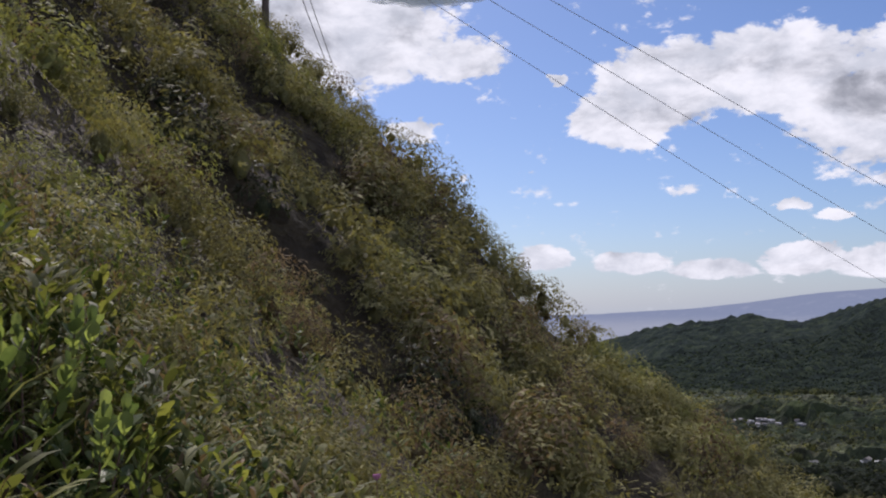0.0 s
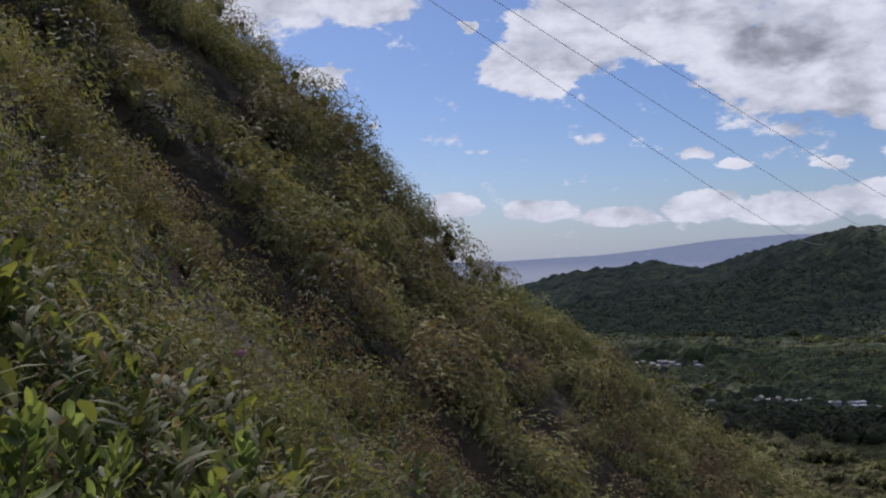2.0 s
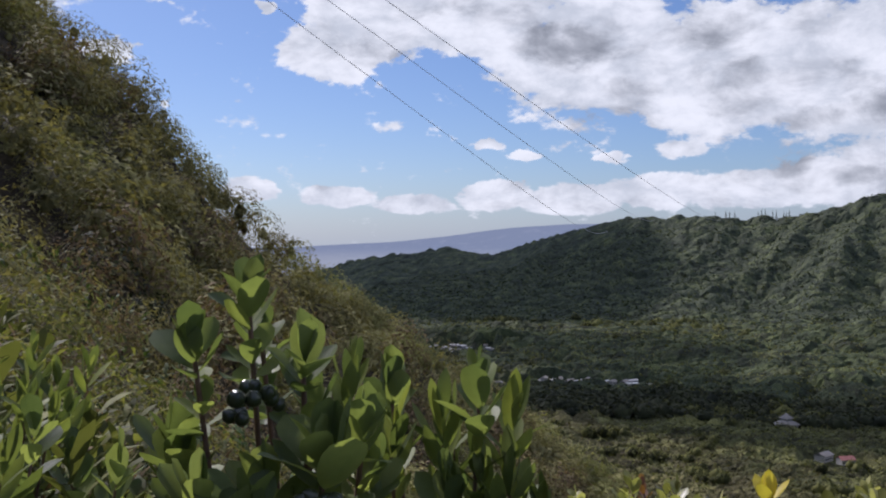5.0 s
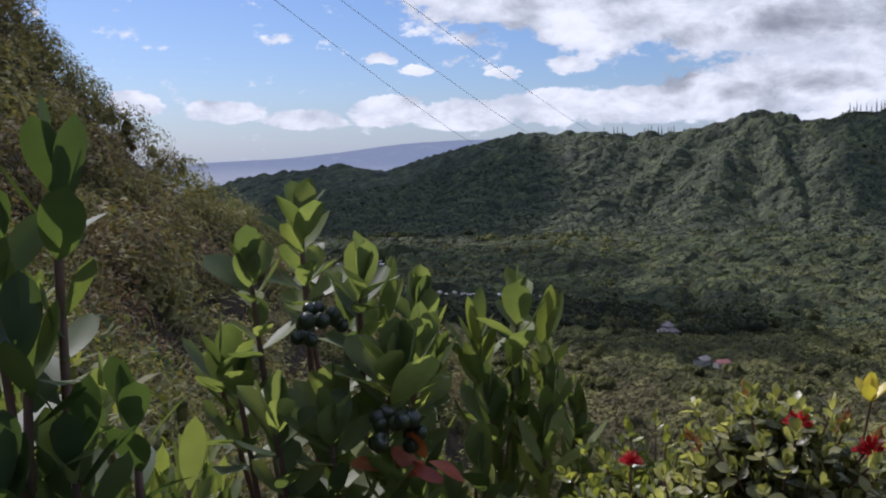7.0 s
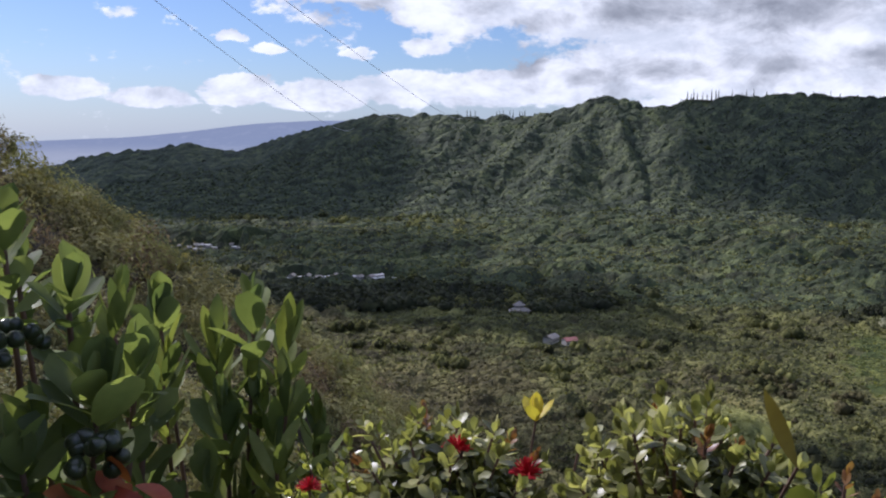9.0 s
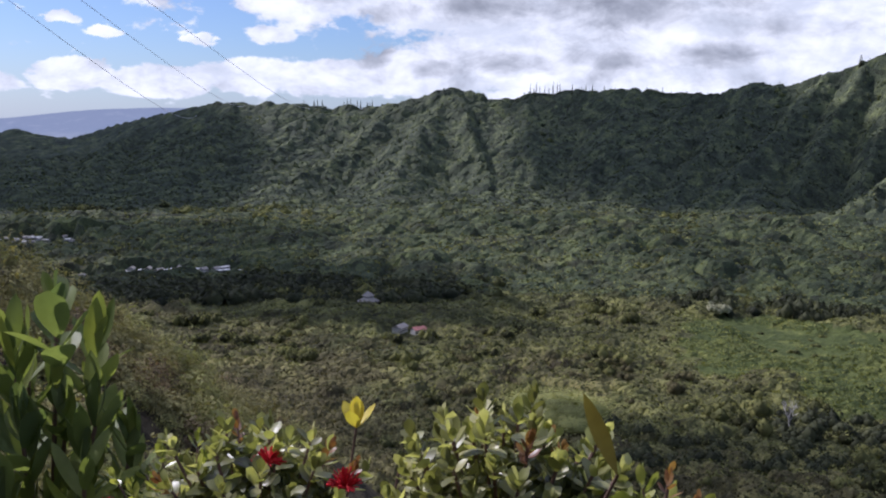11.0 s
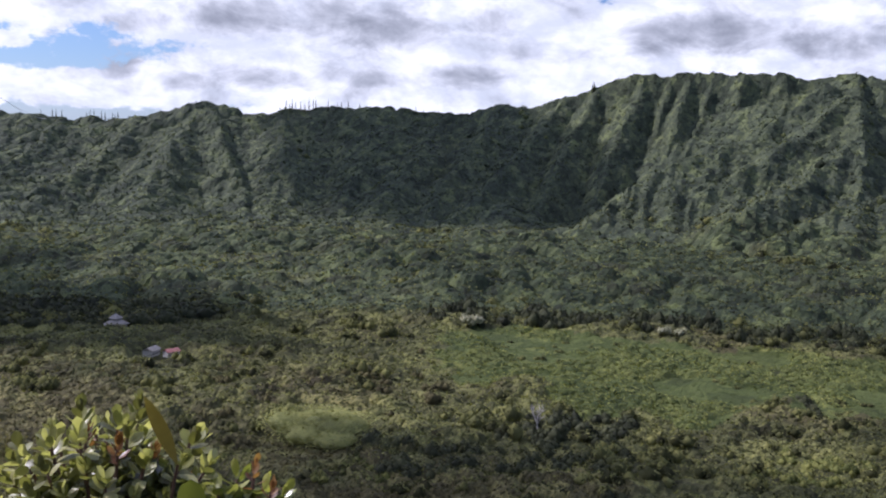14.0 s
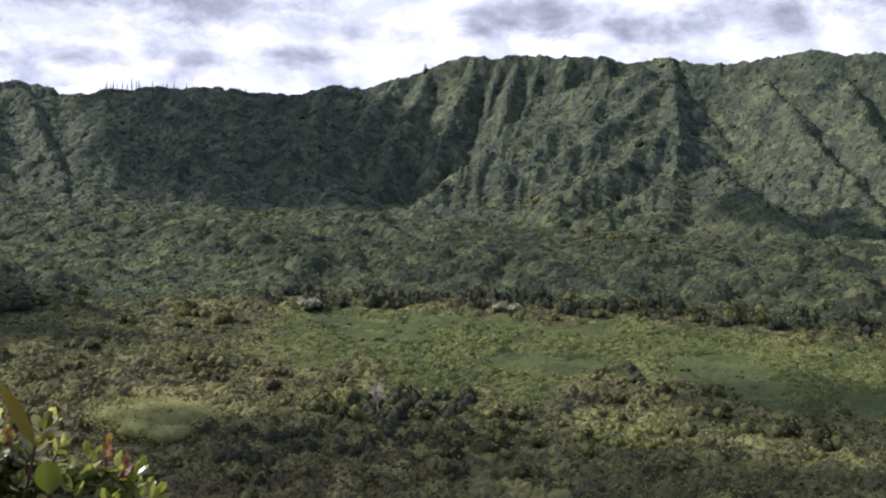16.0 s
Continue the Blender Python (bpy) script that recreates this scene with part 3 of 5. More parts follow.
def core(rng, radius, squash, rings=4, turns=7, rough=0.3):
    """The dense inside of a crown: a rough rounded lump of four-sided faces."""
    v = []
    for i in range(rings + 1):
        t = math.pi * (0.05 + 0.82 * i / rings)
        for j in range(turns):
            p = 2 * math.pi * (j + 0.5 * (i % 2)) / turns
            q = radius * (1 - rough / 2 + rough * rng.random())
            v.append((q * math.sin(t) * math.cos(p), q * math.sin(t) * math.sin(p), (q * math.cos(t) + 0.42) * squash))
    f = [(i * turns + j, (i + 1) * turns + j, (i + 1) * turns + (j + 1) % turns, i * turns + (j + 1) % turns) for i in range(rings) for j in range(turns)]
    return np.array(v), np.array(f)


def crown(rng, n, size, squash=0.8, inner=0.72, rings=4, turns=7, rough=0.3, **more):
    a, fa = leaf_cloud(rng, n, size, squash, **more)
    b, fb = core(rng, inner, squash, rings, turns, rough)
    return np.concatenate([a, b]), np.concatenate([fa, fb + len(a)])


def spray(rng, n, size, squash=0.9, inner=0.42, **more):
    """A shrub's crown of n slim three-cornered leaves round a small dark inside, all of three-sided faces."""
    v, _ = leaf_cloud(rng, n, size, squash, **more)
    v = v.reshape(n, 4, 3)
    tri = np.stack([v[:, 0], v[:, 1] * 0.6 + v[:, 0] * 0.4, v[:, 2]], 1)
    tri[:, 0] = v[:, 3] * 0.6 + v[:, 0] * 0.4
    b, fb = core(rng, inner, squash, 2, 5, 0.4)
    fb = np.concatenate([fb[:, :3], fb[:, (0, 2, 3)]])
    return np.concatenate([tri.reshape(-1, 3), b]), np.concatenate([np.arange(n * 3).reshape(n, 3), fb + 3 * n])


def spread(spots, kinds):
    """Crowns of several kinds set out over spots, rows of x, y, z, radius, height factor: points and faces of one mesh."""
    vs, fs, at = [], [], 0
    pick = rng.integers(0, len(kinds), len(spots))
    turn = rng.random(len(spots)) * 2 * math.pi
    for k, (v, f) in enumerate(kinds):
        rows = spots[pick == k]
        c, s = np.cos(turn[pick == k]), np.sin(turn[pick == k])
        x = v[None, :, 0] * c[:, None] - v[None, :, 1] * s[:, None]
        y = v[None, :, 0] * s[:, None] + v[None, :, 1] * c[:, None]
        p = np.stack([x, y, np.broadcast_to(v[None, :, 2], x.shape) * rows[:, 4:5]], -1) * rows[:, 3][:, None, None] + rows[:, None, :3]
        vs.append(p.reshape(-1, 3))
        fs.append((f[None] + (np.arange(len(rows)) * len(v))[:, None, None]).reshape(-1, f.shape[1]) + at)
        at += len(rows) * len(v)
    return np.concatenate(vs), np.concatenate(fs)


def stuff(name, spots, kinds, mat, label, category):
    v, f = spread(spots, kinds)
    return tagged(new(name, solid(name, v, f, mat, True)), label, category, kind="stuff")


def polar_spots(n, az0, az1, r0, r1):
    az = np.radians(az0 + (az1 - az0) * rng.random(n))
    r = np.sqrt(r0**2 + (r1**2 - r0**2) * rng.random(n))
    return r * np.sin(az), r * np.cos(az), np.degrees(az), r


def rows_of(x, y, radius, tall, sink=0.15):
    return np.stack([x, y, height(x, y) - sink * radius, radius, tall], -1)


def at_bearing(az, r):
    x, y = r * math.sin(radians(az)), r * math.cos(radians(az))
    return x, y, float(height(np.array([x]), np.array([y]))[0])


# houses: bearing, distance, turn, kind (0 plain, 1 red roof, 2 temple roof, 3 long)
HOUSES = [(40.2, 500, 20, 0), (41.35, 496, -10, 1), (38.2, 578, 10, 2), (31.9, 844, 30, 0), (16.7, 926, 0, 3), (23.5, 730, 12, 3), (30.3, 731, 15, 3), (29.4, 748, 10, 3), (21.3, 716, 15, 0), (22.2, 956, 40, 0)]
for k in range(11):
    HOUSES.append((24.0 + 0.53 * k + 0.2 * rng.random(), 728 + 18 * rng.random(), 60 * rng.random(), (0, 3, 0)[k % 3]))
for k in range(40):
    HOUSES.append((17.0 + 4.2 * rng.random(), 880 + 85 * rng.random(), 180 * rng.random(), (0, 3)[k % 2]))
spots_h = np.array([at_bearing(a, r)[:2] for a, r, _, _ in HOUSES])


def clear_of_houses(x, y, gap=6.5):
    toward = spots_h / np.linalg.norm(spots_h, axis=1)[:, None]
    dx, dy = x[:, None] - spots_h[None, :, 0], y[:, None] - spots_h[None, :, 1]
    along = dx * toward[None, :, 0] + dy * toward[None, :, 1]
    across = np.abs(dx * toward[None, :, 1] - dy * toward[None, :, 0])
    return ~((across < gap) & (along < gap) & (along > -2.6 * gap)).any(1)


far_kinds = [crown(rng, 20, 0.21, 0.62, 0.74, 2, 5, lump=0.4) for _ in range(8)]
mid_kinds = [crown(rng, 44, 0.17, 0.50, 0.66, 2, 6, lump=0.5) for _ in range(8)]


def lobed(rng, lobes, n, size, squash, inner):
    """A broad uneven crown of several lobes."""
    vs, fs, at = [], [], 0
    for k in range(lobes):
        v, f = crown(rng, n, size, squash, inner, 2, 5, lump=0.5)
        a, q = 6.283 * k / lobes + rng.random(), 0.5 * (0.5 + 0.7 * rng.random())
        v = v * (0.5 + 0.3 * rng.random()) + (q * math.cos(a), q * math.sin(a), 0.25 * rng.random())
        vs.append(v)
        fs.append(f + at)
        at += len(v)
    return np.concatenate(vs), np.concatenate(fs)


near_kinds = [lobed(rng, 4, 36, 0.15, 0.62, 0.66) for _ in range(10)]


def woods(name, n, area, small, large, kinds, mat, label, seed, clump=60.0, thin=0.0, tall=0.9):
    """Treetops over a stretch of land, in clumps, none on the marsh or before a house."""
    x, y, az, r = polar_spots(n, *area)
    keep = (marshy(az, r) < 0.15 + 0.2 * rng.random(n)) & clear_of_houses(x, y) & (np.hypot(x - 271, y - 225) > 26) & (fractal(x / clump, y / clump, seed, 3) > thin - 0.5)
    x, y = x[keep], y[keep]
    size = (small + (large - small) * rng.random(len(x)) ** 1.6) * (1 + 1.1 * fractal(x / clump, y / clump, seed + 1, 2))
    return stuff(name, rows_of(x, y, size, tall + 0.45 * rng.random(len(x)), -0.3), kinds, mat, label, "woods")


def clearing(x, y):
    """0 at a house and its forecourt, 1 in the closed woods."""
    toward = spots_h / np.linalg.norm(spots_h, axis=1)[:, None]
    open_by = np.zeros_like(x)
    for (hx, hy), (tx, ty), front in zip(spots_h, toward, [30, 30, 12] + [30] * len(spots_h)):
        along, across = (x - hx) * tx + (y - hy) * ty, np.abs((x - hx) * ty - (y - hy) * tx)
        open_by = np.maximum(open_by, smooth((13 - across) / 6) * smooth((11 - along) / 5) * smooth((along + front) / 12))
    return 1 - open_by


def crowns_over(x, y, big, mid, small, lift=1.0):
    """The height of closed treetops: single tall trees, crowns and boughs."""
    clump = fractal(x / (7 * big), y / (7 * big), 81, 3)
    tall = domes(x, y, big, 51) * smooth((clump + 0.12) / 0.25)
    return np.maximum(lift * 0.92 * big * tall, lift * 0.72 * mid * domes(x, y, mid, 55)) + 0.65 * small * domes(x, y, small, 59)


def canopy(x, y, deg, d, wet):
    """The height of the treetops, or of the scrub on the open marsh."""
    blend = smooth((d - 610) / 90)
    woods_top = (crowns_over(x, y, 10.0, 6.2, 3.0, 0.68) * (1 - blend) + crowns_over(x, y, 25.0, 14.0, 6.0, 0.85) * blend * (1 - 0.3 * smooth((d - 1060) / 150))) * clearing(x, y) * (1 - 0.5 * smooth((32 - np.hypot(x - 271, y - 225)) / 12))
    scrub = 3.0 * domes(x, y, 5.2, 63) * smooth((fractal(x / 45, y / 45, 77, 3) + 0.10) / 0.1) + 0.7 * domes(x, y, 2.6, 66)
    boughs = 1.5 * fractal(x / 4.2, y / 4.2, 131, 2) * (1 + 0.8 * blend)
    return height(x, y) + (woods_top + boughs) * (1 - wet) + scrub * wet


def treetop_sheet(name, label, az0, az1, step_az, r0, r1, step_r, mat, seed, near_edge=False, ragged=0.5):
    az = np.radians(np.arange(az0, az1, step_az))
    r = np.arange(r0, min(r1, 1880), step_r)
    if r1 > 1880:
        r = np.concatenate([r, np.arange(r[-1] + step_r, r1, 3 * step_r)])
    a, d = np.meshgrid(az, r)
    chance = np.random.default_rng(seed)
    a = a + radians(step_az) * chance.uniform(-0.35, 0.35, a.shape)
    d = d + step_r * chance.uniform(-0.35, 0.35, d.shape)
    x, y = d * np.sin(a), d * np.cos(a)
    deg = np.degrees(a)
    wet = marshy(deg, d)
    z = canopy(x, y, deg, d, wet) + ragged * chance.uniform(-1, 1, x.shape) * (1 - 0.6 * wet) - 0.4
    far = crest_of(deg)[0]
    if near_edge:
        z = np.where(d > far + 6, z - 0.6 * (d - far - 6), z)
    verts = np.stack([x, y, z], -1).reshape(-1, 3)
    n, m = x.shape
    i, j = np.meshgrid(np.arange(n - 1), np.arange(m - 1), indexing="ij")
    faces = np.stack([i * m + j, (i + 1) * m + j, (i + 1) * m + j + 1, i * m + j + 1], -1).reshape(-1, 4)
    if near_edge:
        row = (d[:-1, :-1] < far[:-1, :-1] + 40).ravel()
        faces = faces[row]
    me = solid(name, verts, faces, mat, False)
    if not near_edge:
        me.materials.append(MARSH_TOPS)
        me.materials.append(MOUNTAIN_TOPS)
        me.materials.append(LIME_TOPS)
        bushy = fractal(x / 45, y / 45, 77, 3) + 0.5 * fractal(x / 9, y / 9, 78, 2) > -0.06
        kind = np.where(wet + 0.9 * fractal(x / 14, y / 14, 83, 3) > 0.45, np.where(bushy, 3, 1), np.where(d > 1160 + 120 * fractal(x / 40, y / 40, 84, 3), 2, 0))
        me.polygons.foreach_set("material_index", kind[:-1, :-1].astype(np.int32).ravel())
    return tagged(new(name, me), label, "woods", kind="stuff")


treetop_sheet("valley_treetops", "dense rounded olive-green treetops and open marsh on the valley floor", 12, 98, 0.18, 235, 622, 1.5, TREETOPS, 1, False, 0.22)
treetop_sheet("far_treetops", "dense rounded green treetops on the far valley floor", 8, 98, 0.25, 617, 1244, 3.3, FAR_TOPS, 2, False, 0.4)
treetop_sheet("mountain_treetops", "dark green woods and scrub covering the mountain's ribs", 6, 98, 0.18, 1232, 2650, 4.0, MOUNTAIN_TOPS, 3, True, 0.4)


def leaf_tufts(name, n, area, size, kinds, label, where):
    """Sprays of leaves on the treetops, tilted at random, evenly spread as seen from the path."""
    az = area[0] + (area[1] - area[0]) * rng.random(n)
    r = area[2] * (area[3] / area[2]) ** rng.random(n)
    x, y = r * np.sin(np.radians(az)), r * np.cos(np.radians(az))
    wet = marshy(az, r)
    keep = where(x, y, az, r, wet) & (clearing(x, y) > 0.9)
    x, y, az, r, wet = x[keep], y[keep], az[keep], r[keep], wet[keep]
    n = len(x)
    s = size * (0.6 + 0.8 * rng.random(n))[:, None] * np.sqrt(r / area[2])[:, None]
    centre = np.stack([x, y, canopy(x, y, az, r, wet) + 0.25 * s[:, 0]], -1)
    normal = rng.normal(size=(n, 3)) * (0.55, 0.55, 0.3) + (0, 0, 0.75)
    normal /= np.linalg.norm(normal, axis=1)[:, None]
    side = np.cross(normal, rng.normal(size=(n, 3)))
    side /= np.linalg.norm(side, axis=1)[:, None]
    along = np.cross(normal, side)
    v = np.stack([centre - along * s, centre + side * s * 0.6 + normal * s * 0.25, centre + along * s, centre - side * s * 0.6 + normal * s * 0.25], 1)
    return tagged(new(name, solid(name, v.reshape(-1, 3), np.arange(n * 4).reshape(n, 4), kinds, True)), label, "woods", kind="stuff")


def brownish(x, y):
    return fractal(x / 70, y / 70, 121, 4) + (x - 235) / 500 < 0


leaf_tufts("green_sprays", 84000, (12, 97, 245, 640), 0.52, FOREST, "olive-green leaf sprays on the valley's treetops", lambda x, y, az, r, wet: (wet < 0.4) & ~brownish(x, y))
leaf_tufts("brown_sprays", 60000, (12, 70, 245, 560), 0.52, BROWNWOOD, "grey-brown leaf sprays on the valley's treetops", lambda x, y, az, r, wet: (wet < 0.4) & brownish(x, y))
leaf_tufts("marsh_sprays", 30000, (55, 97, 380, 600), 0.55, MARSH, "yellow-green leaf sprays on the marsh's scrub", lambda x, y, az, r, wet: (wet > 0.3) & (fractal(x / 45, y / 45, 77, 3) > -0.08))
leaf_tufts("far_sprays", 42000, (9, 97, 620, 1240), 1.0, FOREST, "green leaf sprays on the far valley's treetops", lambda x, y, az, r, wet: wet < 0.4)
leaf_tufts("mountain_sprays", 42000, (8, 97, 1180, 1850), 1.65, SLOPE, "dark green leaf sprays on the mountain's treetops", lambda x, y, az, r, wet: r < crest_of(az)[0])

# tall single crowns that stand out of them
x, y, az, r = polar_spots(2200, 8, 97, 950, 2000)
far, top = crest_of(az)
keep = (r < far - 14) & (r > far * 0.57)
x, y, az, r = x[keep], y[keep], az[keep], r[keep]
size = (3.6 + 5.0 * rng.random(len(x)) ** 1.5) * (1 + 1.2 * fractal(x / 60, y / 60, 91, 2))
stuff("mountain_woods", rows_of(x, y, size, 1.0 + 0.5 * rng.random(len(x)), 0.1), far_kinds, SLOPE, "dark green treetops standing out on the mountain's ribs", "woods")
az = 8 + 54 * rng.random(300)
r = crest_of(az)[0] - 6 * rng.random(300)
x, y = r * np.sin(np.radians(az)), r * np.cos(np.radians(az))
stuff("crest_woods", rows_of(x, y, (1.8 + 1.8 * rng.random(300)) * (1 + 1.4 * fractal(az / 1.5, az * 0, 93, 2)), 1.1 + 0.5 * rng.random(300), 0.0), mid_kinds, SLOPE, "dark treetops along the mountain's crest", "woods")
woods("far_tall_woods", 1800, (9, 97, 590, 1240), 4.5, 10.0, mid_kinds, FOREST, "tall rounded green treetops on the far valley floor", 94, 90.0, 0.5, 1.2)
woods("near_tall_woods", 1100, (14, 97, 250, 600), 2.8, 7.0, near_kinds, FOREST, "rounded olive-green treetops on the valley floor", 98, 55.0, 0.40, 1.2)
woods("brown_woods", 350, (14, 58, 330, 500), 2.4, 5.0, near_kinds, BROWNWOOD, "grey-brown half-bare treetops on the valley floor", 102, 50.0, 0.52, 1.2)
# the wood's dark leaf colour also carries the shadow of a cloud
woods("town_dark_woods", 520, (19, 43.5, 575, 690), 5.0, 9.5, mid_kinds, DARKWOOD, "close treetops before the town, dark in leaf and for cloud shade", 114, 60.0, 0.30, 1.2)
woods("dark_woods", 240, (50, 70, 285, 385), 2.6, 6.0, near_kinds, DARKWOOD, "dark green treetops below the marsh", 105, 50.0, 0.45, 1.2)

woods("lime_ground", 160, (44.5, 55, 300, 345), 1.8, 3.6, near_kinds, MARSH, "bright yellow-green shrubs round a broad tree", 111, 30.0, 0.45, 1.1)
woods("lime_woods", 500, (70, 89, 275, 385), 1.8, 4.2, near_kinds, MARSH, "bright yellow-green shrubs between the darker treetops", 108, 30.0, 0.55, 1.2)

# low shrubs of the marsh
x, y, az, r = polar_spots(2400, 52, 97, 380, 610)
keep = (rng.random(len(x)) < 0.95 * marshy(az, r)) & (fractal(x / 45, y / 45, 77, 3) > -0.02)
x, y = x[keep], y[keep]
stuff("marsh_scrub", rows_of(x, y, 1.2 + 2.4 * rng.random(len(x)) ** 2, 0.6 + 0.3 * rng.random(len(x)), 0.2), far_kinds, MARSH, "bright yellow-green scrub on the open marsh", "scrub")
x, y, az, r = polar_spots(240, 58, 96, 425, 585)
keep = (fractal(x / 40, y / 40, 79, 3) > 0.0) & (np.abs(az - 78.8) > 1.5)
x, y = x[keep], y[keep]
stuff("marsh_dark_scrub", rows_of(x, y, 1.6 + 2.6 * rng.random(len(x)), 0.8 + 0.3 * rng.random(len(x)), 0.2), near_kinds, FOREST, "dark green shrubs scattered over the open marsh", "scrub")
# a dark hedge along the ditch, and the tall dark trees behind the marsh
t = rng.random(46)
x, y = (535 - 133 * t) * np.sin(np.radians(77.6 + 4.2 * t)), (535 - 133 * t) * np.cos(np.radians(77.6 + 4.2 * t))
stuff("ditch_hedge", rows_of(x, y, 2.2 + 2.0 * rng.random(46), 1.1 + 0.3 * rng.random(46), 0.3), near_kinds, DARKWOOD, "dark green hedge along a marsh ditch", "hedge")
x, y, az, r = polar_spots(130, 57, 97, 588, 640)
stuff("marsh_edge_trees", rows_of(x, y, 4.5 + 5.5 * rng.random(130), 1.5 + 0.7 * rng.random(130), 0.1), near_kinds, DARKWOOD, "tall dark green trees along the marsh's edge", "woods")
x, y, az, r = polar_spots(16, 71.2, 72.6, 580, 586)
spots = np.concatenate([rows_of(x, y, 2.5 + 1.5 * rng.random(16), 1.6 + 0.2 * rng.random(16), 0.0), rows_of(*polar_spots(8, 59.0, 60.2, 580, 586)[:2], 3.8 + rng.random(8), 1.7 + 0 * rng.random(8), 0.0)])
spots[:, 2] += 4.5
stuff("pale_trees", spots, near_kinds, PALE, "pale cream flowering treetops at the marsh's edge", "trees")

# ---- shrubs of the near hillside ----
bush_kinds = [spray(rng, 300, 0.100, 0.9, 0.22, lump=0.45, flat=0.75, long=0.95) for _ in range(9)]
tall_kinds = [spray(rng, 280, 0.096, 1.1, 0.2, lump=0.5, flat=0.65, long=1.0) for _ in range(5)]
tiny_kinds = [spray(rng, 800, 0.056, 0.9, 0.18, lump=0.5, flat=0.6, long=1.15) for _ in range(6)]
n = 4200
x, y = -36 + 78 * rng.random(n), 6 + 50 * rng.random(n)
az, r = np.degrees(np.arctan2(x, y)), np.hypot(x, y)
keep = (r > 7.5) & (az < 36) & (az > -31) & ((r > 19) | (rng.random(n) < 0.75 + 0.2 * (r > 13)))
x, y, r = x[keep], y[keep], r[keep]
size = (0.70 + 0.85 * rng.random(len(x)) ** 2.0) * (1 + 0.9 * fractal(x / 7, y / 7, 61, 2)) * (0.62 + 0.38 * np.clip(r / 24, 0, 1))
fold = y + 2.2 * np.sin(x * 0.21 + 0.6)
size = size * (1 + 0.25 * gully(fold, 19.5, 2.5, 2.0) - 0.1 * gully(fold, 33.8, 1.3, 1.2))
size = np.minimum(size, 0.75 + 0.5 * smooth((r - 8) / 14) + 2 * (r > 22)) * (1 - 0.1 * (r < 19))
spots = rows_of(x, y, size, 0.85 + 0.1 * (r < 19) + 0.6 * rng.random(len(x)), 0.3 - 0.15 * (r < 19))
patch, chance = fractal(x / 6, y / 6, 62, 3), rng.random(len(x))
# shrubs of the fold: dark leaves, with the fold's shade painted into them
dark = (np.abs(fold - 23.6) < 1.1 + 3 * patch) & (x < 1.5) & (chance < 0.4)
dry = ((patch > 0.15) & (chance < 0.35) | (chance < 0.04)) & ~dark
lush = (patch < -0.03) & (chance > 0.35) & ~dark
rest = ~dry & ~lush & ~dark
close_by = r < 17
stuff("hillside_shrubs", spots[rest & ~close_by], bush_kinds, SHRUB, "dense olive-green shrubs covering the steep hillside", "shrubs")
stuff("hillside_dry_shrubs", spots[dry & ~close_by], tall_kinds, DRY, "brown half-dry shrubs among the green ones", "shrubs")
stuff("hillside_lush_shrubs", spots[lush & ~close_by], bush_kinds, LUSH, "yellow-green leafy shrubs on the steep hillside", "shrubs")
stuff("hillside_dark_shrubs", spots[dark], bush_kinds, DARKWOOD, "rounded shrubs, dark in leaf and for the shade of a hillside fold", "shrubs")
stuff("lower_shrubs", spots[rest & close_by], tiny_kinds, SHRUB, "olive-green small-leaved shrubs on the near slope", "shrubs")
stuff("lower_dry_shrubs", spots[dry & close_by], tiny_kinds, DRY, "brown half-dry shrubs on the near slope", "shrubs")
stuff("lower_lush_shrubs", spots[lush & close_by], tiny_kinds, LUSH, "yellow-green shrubs on the near slope", "shrubs")
x, y, az, r = polar_spots(230, -36, 40, 2.7, 8.2)
keep = (r > 2.7 + 0.05 * np.maximum(az, 0)) & (r > np.where(az < 8, 4.2, 2.0))
x, y, r = x[keep], y[keep], r[keep]
size = 0.2 + 0.028 * r + 0.32 * rng.random(len(x)) ** 2.0
spots = rows_of(x, y, size, 0.9 + 0.8 * rng.random(len(x)), 0.2)
pick = rng.random(len(x))
stuff("slope_shrubs", spots[pick < 0.68], tiny_kinds, SHRUB, "low olive-green shrubs beside the path", "shrubs")
stuff("slope_fresh_shrubs", spots[(pick >= 0.68) & (pick < 0.93)], tiny_kinds, FRESH, "low fresh green shrubs beside the path", "shrubs")
stuff("slope_dry_shrubs", spots[pick >= 0.93], tiny_kinds, DRY, "low dry brown shrubs beside the path", "shrubs")


def grass(n, low, high, near, far, tall):
    x, y, az, r = polar_spots(n, low, high, near, far)
    z = height(x, y)
    long = tall * (0.35 + 0.65 * rng.random(n))
    lean = np.clip(rng.normal(size=(n, 2)) * 0.28, -0.36, 0.36)
    turn = rng.random(n) * math.pi
    wide = 0.006 + 0.006 * rng.random(n)
    rows = []
    for k in range(4):
        t = k / 3
        c = np.stack([x + lean[:, 0] * long * t * t * 1.6, y + lean[:, 1] * long * t * t * 1.6, z + long * t * (1 - 0.25 * t)], -1)
        w = (wide * (1 - 0.85 * t))[:, None] * np.stack([np.cos(turn), np.sin(turn), 0 * turn], -1)
        rows += [c - w, c + w]
    v = np.stack(rows, 1).reshape(-1, 3)
    quad = np.array([[0, 1, 3, 2], [2, 3, 5, 4], [4, 5, 7, 6]])
    f = (quad[None] + (np.arange(n) * 8)[:, None, None]).reshape(-1, 4)
    return tagged(new("grass", solid("grass", v, f, GRASS, True)), "tall loose green and straw-coloured grass beside the path", "grass", kind="stuff")


